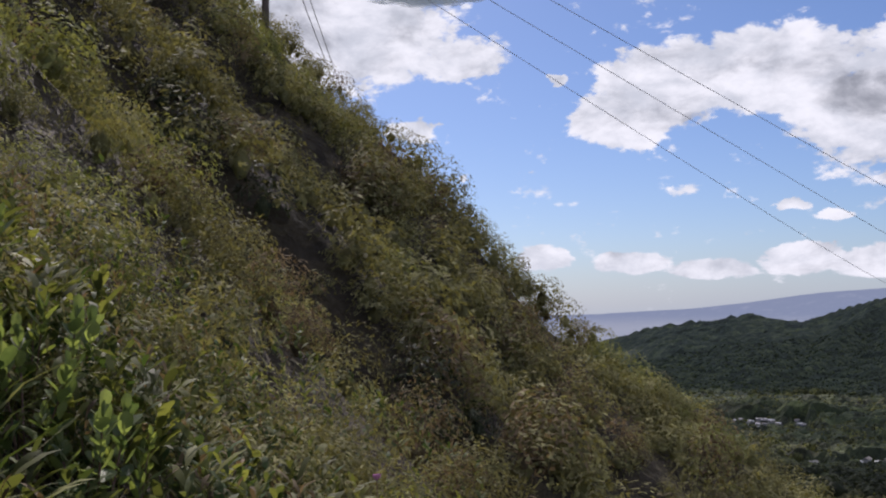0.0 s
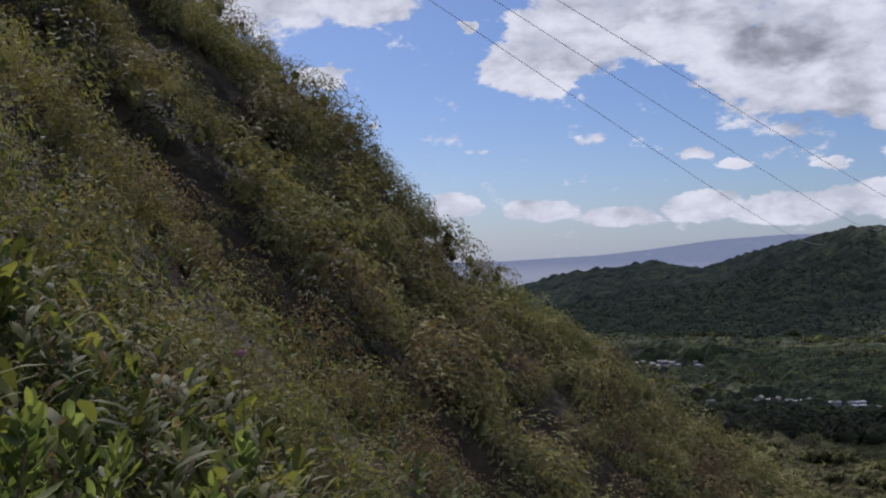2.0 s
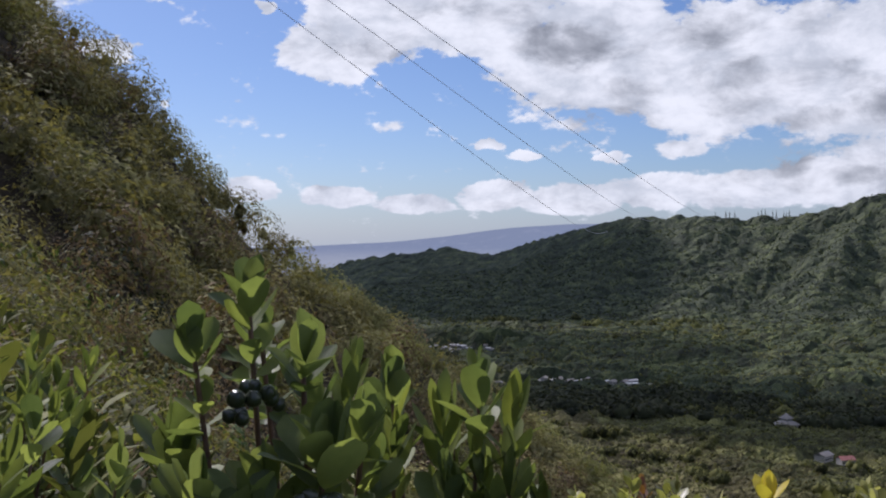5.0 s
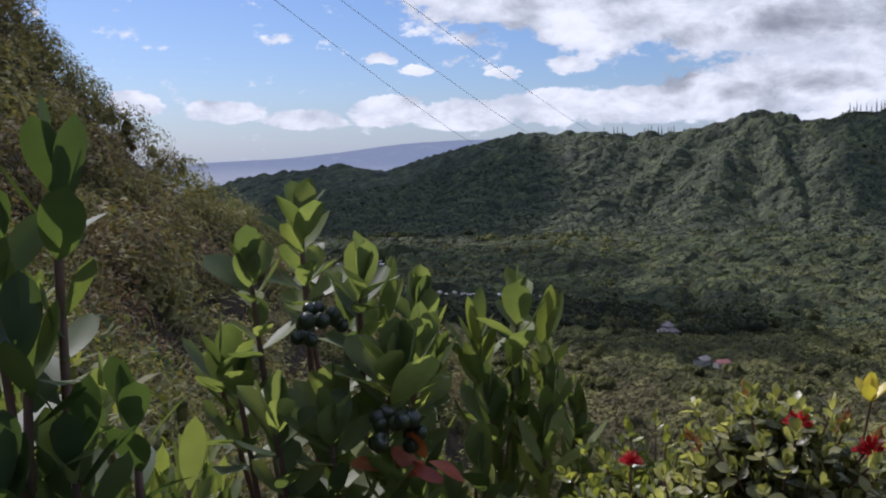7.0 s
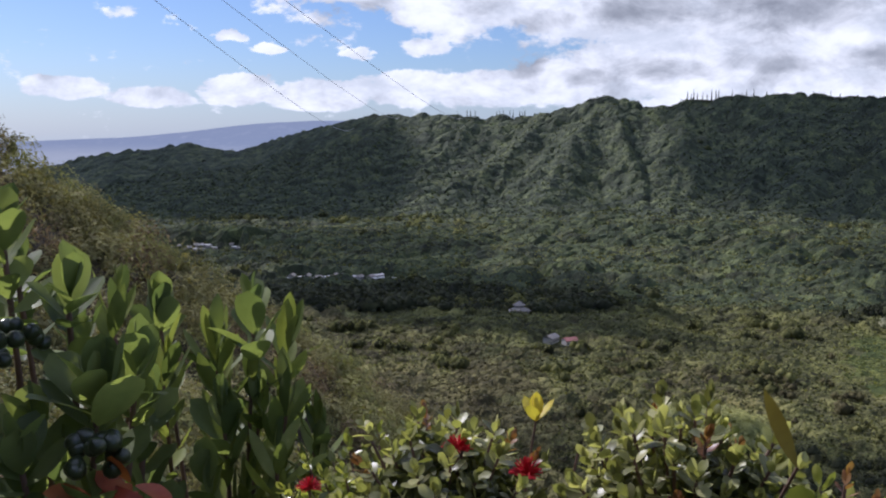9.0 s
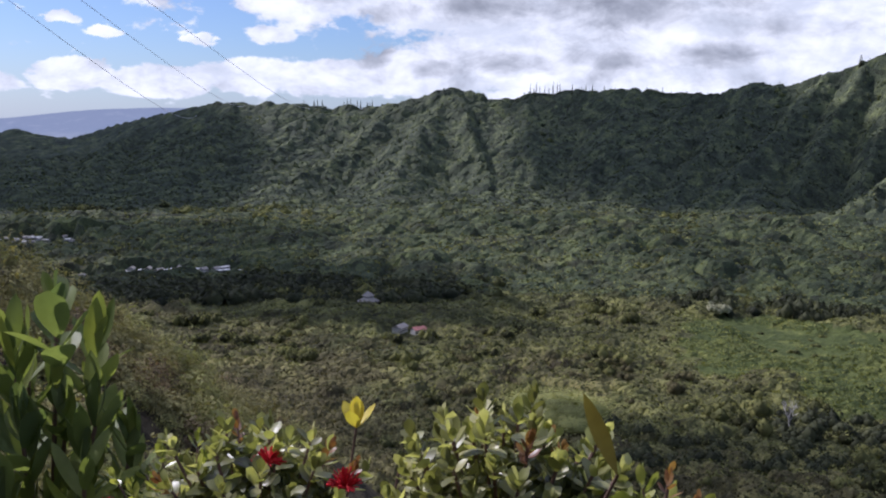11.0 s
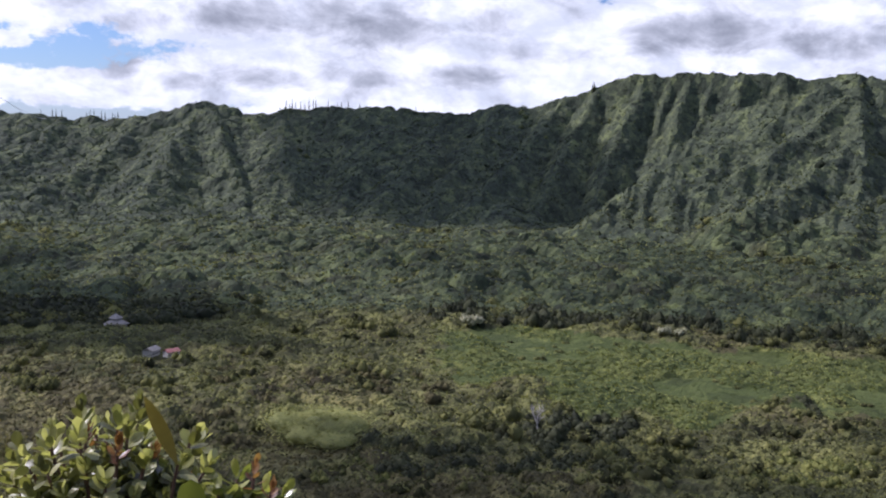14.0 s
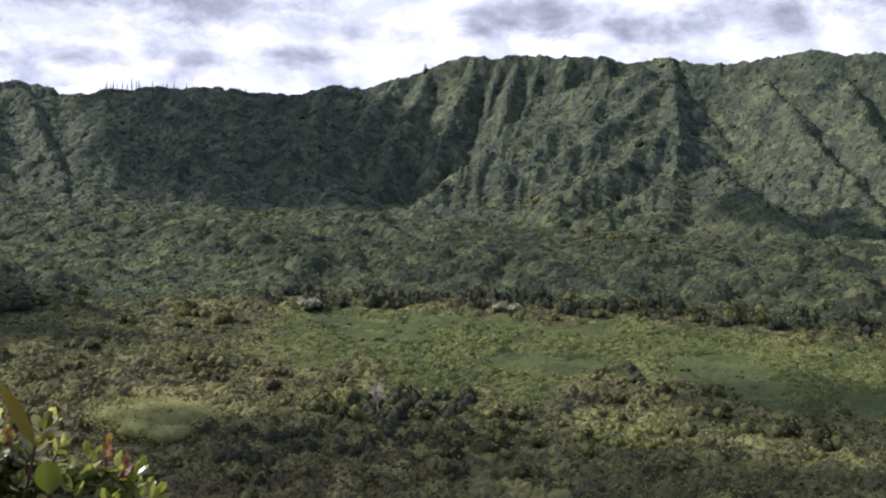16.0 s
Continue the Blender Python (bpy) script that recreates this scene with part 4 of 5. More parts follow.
def herb_mass(name, n, low, high, near, far, tall, leaf_long, leaf_wide, mat, label):
    """Crowded leafy tips of tall herbs, six arching leaves to a tip."""
    x, y, az, r = polar_spots(n, low, high, near, far)
    z = height(x, y) + tall * (0.55 + 0.5 * rng.random(n)) * (1 + 1.2 * fractal(x / 1.5, y / 1.5, 141, 2))
    tip, sides = np.stack([x, y, z], -1), []
    lean = rng.normal(size=(n, 3)) * (0.3, 0.3, 0)
    for k in range(6):
        a = 2.4 * k + 6.283 * rng.random(n)
        way = np.stack([np.cos(a), np.sin(a), 0.9 + 0.9 * rng.random(n)], -1) + lean
        way /= np.linalg.norm(way, axis=1)[:, None]
        flat = np.stack([-np.sin(a), np.cos(a), 0 * a], -1) * (leaf_wide * (0.7 + 0.6 * rng.random(n)))[:, None]
        long = (leaf_long * (0.6 + 0.7 * rng.random(n)))[:, None]
        foot = tip - (0, 0, 0.04 * k)
        rows = []
        for t, w in ((0.0, 0.15), (0.35, 0.9), (0.7, 0.95), (1.0, 0.06)):
            c = foot + way * long * t - np.array((0, 0, 0.35)) * long * t * t
            rows += [c - flat * w * 0.5, c + flat * w * 0.5]
        sides.append(np.stack(rows, 1))
    v = np.concatenate(sides).reshape(-1, 3)
    quad = np.array([[0, 1, 3, 2], [2, 3, 5, 4], [4, 5, 7, 6]])
    f = (quad[None] + (np.arange(6 * n) * 8)[:, None, None]).reshape(-1, 4)
    return tagged(new(name, solid(name, v, f, mat, True)), label, "herbs", kind="stuff")


herb_mass("slope_herbs", 1000, -40, 12, 2.6, 8.5, 0.55, 0.15, 0.036, SLIM_FILL, "crowded slender-leaved green herbs on the slope beside the path")
herb_mass("far_slope_herbs", 320, -22, 17, 7.5, 13, 0.75, 0.17, 0.045, SLIM_FILL, "tall loose green herbs among the low shrubs of the slope")
herb_mass("slope_dark_herbs", 1100, -40, 14, 2.4, 7.5, 0.45, 0.12, 0.045, BROAD_FILL, "crowded dark green broad-leaved herbs on the slope beside the path")
herb_mass("slope_fresh_herbs", 520, -40, 24, 2.3, 7.0, 0.62, 0.24, 0.052, FRESH, "tall fresh green broad-leaved herbs on the slope beside the path")
herb_mass("slope_dry_herbs", 700, -40, 16, 2.6, 8.5, 0.6, 0.14, 0.02, DRY, "brown half-dry herb stalks on the slope beside the path")
grass(5000, -45, 45, 1.6, 9.0, 0.7)
grass(5000, 45, 315, 0.7, 7.0, 0.4)

# ---- single plants, with stems and leaves of their own ----


def part(name, me, parent, m=None, label=""):
    ob = new(name, me)
    ob.parent = parent
    if m is not None:
        ob.matrix_basis = m
    return tagged(ob, label)


def thing(name, x, y, z, label, category, group=""):
    ob = new(name)
    ob.empty_display_size = 0.1
    ob.matrix_basis = pose(x, y, z)
    return tagged(ob, label, category, group)


def tube(points, r0, r1, sides=6):
    p = np.array(points, float)
    vs, fs = [], []
    for k in range(len(p)):
        d = p[min(k + 1, len(p) - 1)] - p[max(k - 1, 0)]
        d /= np.linalg.norm(d) + 1e-9
        a = np.cross(d, (0.31, 0.83, 0.46))
        a /= np.linalg.norm(a)
        b = np.cross(d, a)
        r = r0 + (r1 - r0) * k / (len(p) - 1)
        for j in range(sides):
            t = 2 * math.pi * j / sides
            vs.append(p[k] + r * (math.cos(t) * a + math.sin(t) * b))
    for k in range(len(p) - 1):
        for j in range(sides):
            fs.append((k * sides + j, k * sides + (j + 1) % sides, (k + 1) * sides + (j + 1) % sides, (k + 1) * sides + j))
    return np.array(vs), np.array(fs)


def joined(pieces):
    vs, fs, at = [], [], 0
    for v, f in pieces:
        vs.append(v)
        fs.append(f + at)
        at += len(v)
    return np.concatenate(vs), np.concatenate(fs)


def bent(a, b, lift=0.1, n=6):
    """A stem from a to b that starts upright."""
    a, b = np.array(a, float), np.array(b, float)
    t = np.linspace(0, 1, n)[:, None]
    side = (b - a) * (1, 1, 0)
    return a + (b - a) * t - side * lift * np.sin(t * math.pi) + (0, 0, 0)


def leaf(length, width, peak=0.62, bend=0.2, fold=0.16, tip=1.0, mat=None, rows=7):
    """A leaf along +y from the origin, face up, folded along its midrib."""
    vs, fs = [], []
    for k in range(rows + 1):
        t = k / rows
        s = t / peak if t < peak else (1 - t) / (1 - peak)
        w = width / 2 * (max(0.0, math.sin(min(1.0, s) * math.pi / 2)) ** (0.9 if t < peak else 0.62 * tip)) + 0.03 * width * (1 - t)
        z, y = length * bend * t * t, length * t * (1 - 0.12 * abs(bend))
        for u in (-1, -0.5, 0, 0.5, 1):
            vs.append((u * w, y, z + fold * abs(u) * w * (1 + 0.25 * math.sin(7 * t + 2 * u))))
    for k in range(rows):
        for j in range(4):
            fs.append((k * 5 + j, k * 5 + j + 1, (k + 1) * 5 + j + 1, (k + 1) * 5 + j))
    return solid("leaf", vs, fs, mat, True)


def whorl(parent, at, axis, n, kinds, spread_low=18, spread_high=75, rise=0.05, size=1.0, seed=0):
    """n leaves in a spiral round the end of a twig."""
    pick = random.Random(seed)
    base = Vector(axis).normalized().to_track_quat("Z", "Y").to_matrix().to_4x4()
    for k in range(n):
        t = k / max(1, n - 1)
        open_by = spread_high + (spread_low - spread_high) * t + pick.uniform(-9, 9)
        m = Matrix.Translation(Vector(at)) @ base @ pose(0, 0, rise * (t - 0.6), 0, 0, 137.5 * k + pick.uniform(-14, 14)) @ pose(0, 0, 0, 90 - open_by, pick.uniform(-14, 14), pick.uniform(-10, 10))
        s = size * pick.uniform(0.75, 1.15) * (0.75 + 0.25 * math.sin(math.pi * min(1, t + 0.2)))
        part("leaf", kinds[pick.randrange(len(kinds))], parent, m @ Matrix.Scale(s, 4))


def ball(radius, mat, name="berry"):
    v, f = [], []
    for i in range(7):
        t = math.pi * i / 6
        for j in range(10):
            p = 2 * math.pi * j / 10
            q = radius * (1.0 - 0.10 * (i == 0) + 0.18 * (i == 0) * (j % 2))
            v.append((q * max(0.10, math.sin(t)) * math.cos(p), q * max(0.10, math.sin(t)) * math.sin(p), q * math.cos(t) * (1.12 if i == 0 else 1.0)))
    for i in range(6):
        for j in range(10):
            f.append((i * 10 + j, (i + 1) * 10 + j, (i + 1) * 10 + (j + 1) % 10, i * 10 + (j + 1) % 10))
    return solid(name, v, f, mat, True)


big_leaves = [leaf(0.090, 0.050, 0.66, b, f, 0.75, BROAD) for b, f in ((0.15, 0.12), (0.35, 0.2), (-0.15, 0.1), (0.05, 0.3))]
dark_leaves = [leaf(0.088, 0.040, 0.64, b, f, 0.85, DEEP) for b, f in ((0.15, 0.12), (0.35, 0.2), (-0.15, 0.1))]
long_leaves = [leaf(0.105, 0.030, 0.55, b, f, 1.0, SLIM) for b, f in ((0.2, 0.2), (0.4, 0.2), (-0.1, 0.15))]
red_leaves = [leaf(0.085, 0.045, 0.62, b, 0.15, 0.8, RED_LEAF) for b in (0.3, -0.2)]
small_leaves = [leaf(0.0185, 0.0110, 0.62, b, f, 0.7, GLOSSY, 5) for b, f in ((0.15, 0.15), (0.4, 0.25), (-0.25, 0.1))]
lime_leaves = [leaf(0.020, 0.010, 0.6, b, f, 0.8, LIME, 5) for b, f in ((0.15, 0.15), (0.4, 0.2))]
rust_leaves = [leaf(0.014, 0.0075, 0.6, 0.3, 0.2, 0.8, RUST, 5)]
berry = ball(0.0125, BERRY)


def ground_at(x, y):
    return float(height(np.array([x]), np.array([y]))[0])


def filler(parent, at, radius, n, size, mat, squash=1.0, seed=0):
    """The many inner leaves of a plant, too crowded to tell apart, with shade in their colour."""
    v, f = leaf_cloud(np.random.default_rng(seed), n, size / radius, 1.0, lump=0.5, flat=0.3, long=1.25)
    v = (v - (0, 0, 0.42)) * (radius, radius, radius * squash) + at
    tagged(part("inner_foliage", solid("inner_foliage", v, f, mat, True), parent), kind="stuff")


def stems(parent, foot, tips, r0=0.009, r1=0.004, lift=0.12):
    for k, tip in enumerate(tips):
        start = (foot[0] + 0.05 * math.sin(k * 2.4), foot[1] + 0.05 * math.cos(k * 2.4), foot[2])
        v, f = tube(bent(start, tip, lift), r0, r1)
        part("stem", solid("stem", v, f, TWIG, True), parent)


def local(base, p):
    return tuple(p[k] - base[k] for k in range(3))


# a broad-leaved shrub with clusters of dark berries
base = (0.62, 1.62, ground_at(0.62, 1.62) - 0.03)
berry_shrub = thing("berry_shrub", *base, "broad-leaved green shrub with dark berry clusters and old red leaves", "shrub")
WHORLS = ((0.55, 1.61, -1.15, 11, 1.0), (0.62, 1.55, -1.24, 10, 1.1), (0.63, 1.45, -1.36, 12, 1.25), (0.53, 1.42, -1.42, 8, 1.2), (0.70, 1.52, -1.34, 9, 0.95), (0.47, 1.60, -1.22, 9, 0.95), (0.58, 1.70, -1.22, 9, 0.9),
          (0.60, 1.40, -1.50, 8, 1.1), (0.46, 1.44, -1.40, 8, 1.0), (0.74, 1.62, -1.42, 9, 0.9), (0.67, 1.75, -1.33, 8, 0.9))
pick = random.Random(41)
WHORLS += tuple((0.58 + pick.uniform(-0.17, 0.2), 1.56 + pick.uniform(-0.16, 0.2), -1.36 - pick.uniform(0.0, 0.3), 8, pick.uniform(0.8, 1.1)) for _ in range(8))
tips = [local(base, w[:3]) for w in WHORLS]
stems(berry_shrub, (0, 0, 0), tips)
for k, (x, y, z, n, size) in enumerate(WHORLS):
    whorl(berry_shrub, tips[k], (0.1 * math.sin(k * 2), 0.1 * math.cos(k * 3) - 0.12, 1), n, big_leaves, 14, 70, 0.06, size, 100 + k)
    whorl(berry_shrub, (tips[k][0] * 0.93, tips[k][1] * 0.93, tips[k][2] - 0.09), (0, -0.1, 1), 6, big_leaves, 40, 85, 0.05, size * 0.9, 150 + k)
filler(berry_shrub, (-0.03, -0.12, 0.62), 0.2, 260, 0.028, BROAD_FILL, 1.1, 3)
pick = random.Random(5)
for cx, cy, cz, n in ((0.54, 1.50, -1.275, 11), (0.61, 1.38, -1.405, 16)):
    for k in range(n):
        a, b, q = pick.uniform(0, 6.28), pick.uniform(-0.8, 0.9), 0.034 * pick.uniform(0.7, 1.15)
        c = local(base, (cx + q * math.cos(a) * math.cos(b), cy + q * math.sin(a) * math.cos(b), cz + q * math.sin(b)))
        part("berry", berry, berry_shrub, Matrix.Translation(c) @ pose(0, 0, 0, pick.uniform(-50, 50), pick.uniform(-50, 50), 0) @ Matrix.Scale(pick.uniform(0.8, 1.1), 4), "round dark green berry")
for k in range(7):
    c = local(base, (0.635 + 0.03 * math.sin(k * 2.2), 1.39, -1.46 + 0.012 * math.cos(k)))
    part("leaf", red_leaves[k % 2], berry_shrub, Matrix.Translation(c) @ pose(0, 0, 0, -35 + 12 * k, 20 * math.sin(k), 200 + 47 * k) @ Matrix.Scale(0.7, 4), "withered orange-red leaf")

# a slender-leaved shrub beside it
base = (0.88, 1.66, ground_at(0.88, 1.66) - 0.03)
slim = thing("slender_leaved_shrub", *base, "slender-leaved light green shrub with upright twigs", "shrub")
WHORLS = ((0.90, 1.57, -1.30, 12), (0.96, 1.59, -1.36, 12), (0.86, 1.63, -1.38, 11), (0.81, 1.77, -1.32, 11), (0.93, 1.52, -1.44, 10), (0.98, 1.52, -1.50, 10), (0.84, 1.55, -1.46, 10), (0.78, 1.66, -1.40, 10), (0.90, 1.70, -1.38, 10), (0.80, 1.50, -1.55, 9), (0.72, 1.72, -1.30, 10))
pick = random.Random(42)
WHORLS += tuple((0.86 + pick.uniform(-0.16, 0.14), 1.62 + pick.uniform(-0.16, 0.2), -1.42 - pick.uniform(0.0, 0.3), 9) for _ in range(8))
tips = [local(base, w[:3]) for w in WHORLS]
stems(slim, (0, 0, 0), tips, 0.007, 0.003)
for k, (x, y, z, n) in enumerate(WHORLS):
    whorl(slim, tips[k], (0.12 * math.sin(k * 2), 0.12 * math.cos(k * 3), 1), n, long_leaves if k % 3 else big_leaves, 8, 58, 0.10, 0.95, 200 + k)
    whorl(slim, (tips[k][0] * 0.95, tips[k][1] * 0.95, tips[k][2] - 0.11), (0, 0, 1), 7, long_leaves, 30, 75, 0.08, 0.9, 250 + k)
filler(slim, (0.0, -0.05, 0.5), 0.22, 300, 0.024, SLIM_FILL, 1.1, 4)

# tall leafy twigs close to the path
base = (0.19, 0.80, ground_at(0.19, 0.80) - 0.03)
close = thing("broad_leaved_shrub", *base, "dark green broad-leaved shrub leaning over the path", "shrub")
WHORLS = ((0.183, 0.78, -1.055, 8), (0.150, 0.80, -1.10, 8), (0.165, 0.77, -1.14, 8), (0.185, 0.76, -1.20, 8), (0.150, 0.75, -1.21, 8), (0.235, 0.735, -1.26, 7), (0.22, 0.80, -1.20, 7), (0.19, 0.82, -1.27, 8))
tips = [local(base, w[:3]) for w in WHORLS]
stems(close, (0, 0, 0), tips, 0.006, 0.0025)
for k, (x, y, z, n) in enumerate(WHORLS):
    whorl(close, tips[k], (0.15 * math.sin(k * 2), 0.1, 1), n, dark_leaves, 12, 62, 0.05, 0.6, 300 + k)
    for step in (0.08, 0.16):
        rise = 1 - step / tips[k][2]
        whorl(close, (tips[k][0] * rise**1.3, tips[k][1] * rise**1.3, tips[k][2] - step), (0.1, -0.1, 1), 5, dark_leaves, 40, 80, 0.05, 0.62, 340 + k)
stalk_leaf = Vector((0.271, 0.95, -1.282)) - close.location
part("leaf", leaf(0.056, 0.021, 0.55, 0.1, 0.15, 0.9, SLIM), close, Matrix.Translation(stalk_leaf) @ pose(0, 0, 0, 78, 10, 10), "single upright yellow-green leaf")
v, f = tube(bent((0.01, 0.02, 0), tuple(stalk_leaf), 0.1, 5), 0.004, 0.0018, 5)
part("stem", solid("stem", v, f, TWIG, True), close)


def small_leaved(name, label, x, y, z, radius, twigs, leaves, kinds, seed, reach=1.0, odd=()):
    """A small-leaved bush: twigs from one foot to a dome, a whorl of leaves on each. x, y, z: the dome's middle."""
    pick = random.Random(seed)
    foot = (x + 0.05, y + 0.06, ground_at(x + 0.05, y + 0.06) - 0.02)
    ob = thing(name, *foot, label, "bush")
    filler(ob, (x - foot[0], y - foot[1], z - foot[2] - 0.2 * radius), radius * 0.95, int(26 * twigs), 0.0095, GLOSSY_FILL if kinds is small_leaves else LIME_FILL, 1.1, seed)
    for k in range(twigs):
        a = 2.39996 * k
        up = 1 - 1.15 * (k + 0.5) / twigs
        flat = math.sqrt(max(0.0, 1 - up * up))
        q = radius * pick.uniform(0.8, 1.12)
        tip = (x + q * reach * flat * math.cos(a), y + q * reach * flat * math.sin(a), z + q * up)
        mid = (x + (tip[0] - x) * 0.3, y + (tip[1] - y) * 0.3, z - radius * 0.9)
        c, m = local(foot, tip), local(foot, mid)
        if k % 3 == 0:
            v, f = tube(np.concatenate([bent((0, 0, 0), m, 0.1, 4), bent(m, c, 0.1, 4)[1:]]), 0.004, 0.0015, 5)
        else:
            v, f = tube(bent(m, c, 0.12, 4), 0.0025, 0.0013, 5)
        part("twig", solid("twig", v, f, TWIG, True), ob)
        way = (tip[0] - x, tip[1] - y, tip[2] - z + radius * 0.9)
        whorl(ob, c, way, leaves, kinds if not odd or pick.random() > 0.10 else odd, 15, 85, 0.022, 1.0, seed * 1000 + k)
    return ob


main_bush = small_leaved("small_leaved_bush", "rounded bush of small glossy green leaves", 0.925, 0.70, -1.312, 0.086, 72, 12, small_leaves, 11, 1.0, rust_leaves)
small_leaved("small_leaved_bush", "small glossy-leaved bush with a yellow-leaved twig", 0.84, 0.93, -1.362, 0.086, 48, 10, small_leaves, 12, 1.15, rust_leaves)
small_leaved("small_leaved_bush", "yellow-green small-leaved bush among taller shrubs", 0.95, 1.27, -1.53, 0.11, 40, 8, lime_leaves, 13, 1.1)
small_leaved("small_leaved_bush", "low glossy small-leaved bush with red flowers", 0.79, 1.0, -1.45, 0.075, 30, 8, small_leaves, 14, 1.1, rust_leaves)
small_leaved("small_leaved_bush", "low glossy bush with lime and rust coloured leaves", 0.995, 0.61, -1.325, 0.048, 16, 8, lime_leaves, 15, 1.0, rust_leaves)
small_leaved("small_leaved_bush", "low yellow-green bush below the taller ones", 0.84, 1.18, -1.56, 0.11, 34, 8, lime_leaves, 16, 1.2)

# red brush flowers, the yellow leaves, and two odd leaves of the bush
def brush_flower(parent, at, radius, seed):
    """A round brush of many thin stamens."""
    pick = np.random.default_rng(seed)
    pieces = []
    for _ in range(90):
        d = pick.normal(size=3)
        d[2] = abs(d[2]) * 0.9 + 0.1
        d /= np.linalg.norm(d)
        end = d * radius * pick.uniform(0.75, 1.1)
        pieces.append(tube([(0, 0, 0), end * 0.55 + (0, 0, 0.05 * radius), end], radius * 0.035, radius * 0.05, 3))
    v, f = joined(pieces)
    part("flower", solid("flower", v, f, PETAL, True), parent, Matrix.Translation(at), "round brush of red stamens")


bushes = [ob for ob in scene.objects if ob.name.startswith("small_leaved_bush")]
low_bush = bushes[3]
for x, y, z, q, seed in ((0.891, 0.865, -1.322, 0.017, 1), (0.835, 0.90, -1.296, 0.015, 2), (0.752, 1.054, -1.368, 0.014, 3)):
    v, f = tube([local(low_bush.location, (x + 0.01, y + 0.02, z - 0.10)), local(low_bush.location, (x, y, z))], 0.002, 0.0013, 5)
    part("twig", solid("twig", v, f, TWIG, True), low_bush)
    brush_flower(low_bush, local(low_bush.location, (x, y, z)), q, seed)
yellow = [leaf(0.030, 0.014, 0.6, b, 0.2, 0.9, YELLOW_LEAF, 5) for b in (0.2, 0.4)]
left_bush = bushes[1]
tip = local(left_bush.location, (0.93, 0.90, -1.285))
for a, b in (((0, 0, 0.55), tip), ((0.02, -0.02, 0.6), (tip[0] + 0.03, tip[1] - 0.03, tip[2] - 0.03)), ((0.0, 0, 0.58), (tip[0] - 0.035, tip[1] + 0.01, tip[2] - 0.045))):
    v, f = tube(bent(a, b, 0.2, 5), 0.0026, 0.0013, 5)
    part("twig", solid("twig", v, f, TWIG, True), left_bush, None, "bare brown twig")
for k in range(6):
    part("leaf", yellow[k % 2], left_bush, Matrix.Translation(tip) @ pose(0, 0, 0, 0, 0, 62 * k) @ pose(0, 0, 0, (38, 62)[k % 2], 0, 0), "bright yellow leaf")
for place, tip, me, say in (((0.882, 0.565, -1.220), (0.879, 0.588, -1.178), leaf(0.058, 0.0105, 0.5, 0.3, 0.1, 1.1, OLIVE_LEAF), "long curved olive-brown leaf"), ((0.91, 0.58, -1.272), (0.915, 0.585, -1.235), leaf(0.030, 0.021, 0.5, 0.2, 0.2, 0.7, LIME), "round bright green leaf")):
    place, tip = Vector(local(main_bush.location, place)), Vector(local(main_bush.location, tip))
    along = (tip - place).normalized()
    face = Vector((-0.7, -0.5, 0.3))
    face = (face - along * face.dot(along)).normalized()
    side = along.cross(face)
    turn = Matrix((side, along, face)).transposed().to_4x4()
    part("leaf", me, main_bush, Matrix.Translation(place) @ turn, say)
    v, f = tube(bent(local(main_bush.location, (0.97, 0.7, -1.46)), tuple(place), 0.1, 4), 0.002, 0.0012, 5)
    part("twig", solid("twig", v, f, TWIG, True), main_bush)


# herbs on the slope below the path
def herb(x, y, tall, label, seed, kinds, whorls=4):
    pick = random.Random(seed)
    z = ground_at(x, y) - 0.03
    ob = thing("leafy_herb", x, y, z, label, "herb", "herbs beside the path")
    for k in range(whorls):
        a = 2.4 * k + seed
        tip = (0.16 * math.cos(a) * pick.uniform(0.4, 1), 0.16 * math.sin(a) * pick.uniform(0.4, 1), tall * pick.uniform(0.7, 1.05))
        v, f = tube(bent((0.02 * math.cos(a), 0.02 * math.sin(a), 0), tip, 0.1, 5), 0.006, 0.003, 5)
        part("stem", solid("stem", v, f, TWIG, True), ob)
        whorl(ob, tip, (tip[0], tip[1], 0.8), 9, kinds, 10, 65, 0.12, 1.1, seed * 50 + k)
        whorl(ob, (tip[0] * 0.9, tip[1] * 0.9, tip[2] - 0.13), (0, 0, 1), 6, kinds, 30, 80, 0.1, 1.0, seed * 50 + 25 + k)
    return ob


herb_a = herb(-0.62, 2.3, 0.72, "tall light green herb with slender leaves", 1, long_leaves)
herb_b = herb(0.28, 2.45, 0.55, "low green herb with broad leaves", 2, big_leaves, 3)
pick = random.Random(9)
for k in range(56):
    a, q = radians(pick.uniform(-36, 16)), pick.uniform(1.9, 4.6)
    x, y = q * math.sin(a), q * math.cos(a)
    s = pick.uniform(0.8, 1.3)
    copy_thing((herb_a, herb_a, herb_b)[k % 3], pose(x, y, ground_at(x, y) - 0.03, 0, 0, pick.uniform(0, 360)) @ Matrix.Scale(s, 4))

# a pink flower on a stalk in the grass
x, y = -0.38, 5.17
z = ground_at(x, y) - 0.02
tall = -0.93 - z
pink = thing("pink_flower", x, y, z, "single pink flower on a thin stalk", "flower")
v, f = tube([(0, 0, 0), (0.02, 0, tall * 0.5), (0.0, 0, tall)], 0.005, 0.003, 5)
part("stalk", solid("stalk", v, f, TWIG, True), pink)
PINK = plain("pink_petal", (0.60, 0.26, 0.42), 0.6, 0.2, 30.0)
petal = leaf(0.04, 0.035, 0.6, 0.3, 0.1, 0.7, PINK, 4)
for k in range(6):
    part("petal", petal, pink, pose(0, 0, tall, 0, 0, 60 * k) @ pose(0, 0, 0, 40, 0, 0))

# ---- poles and cables ----


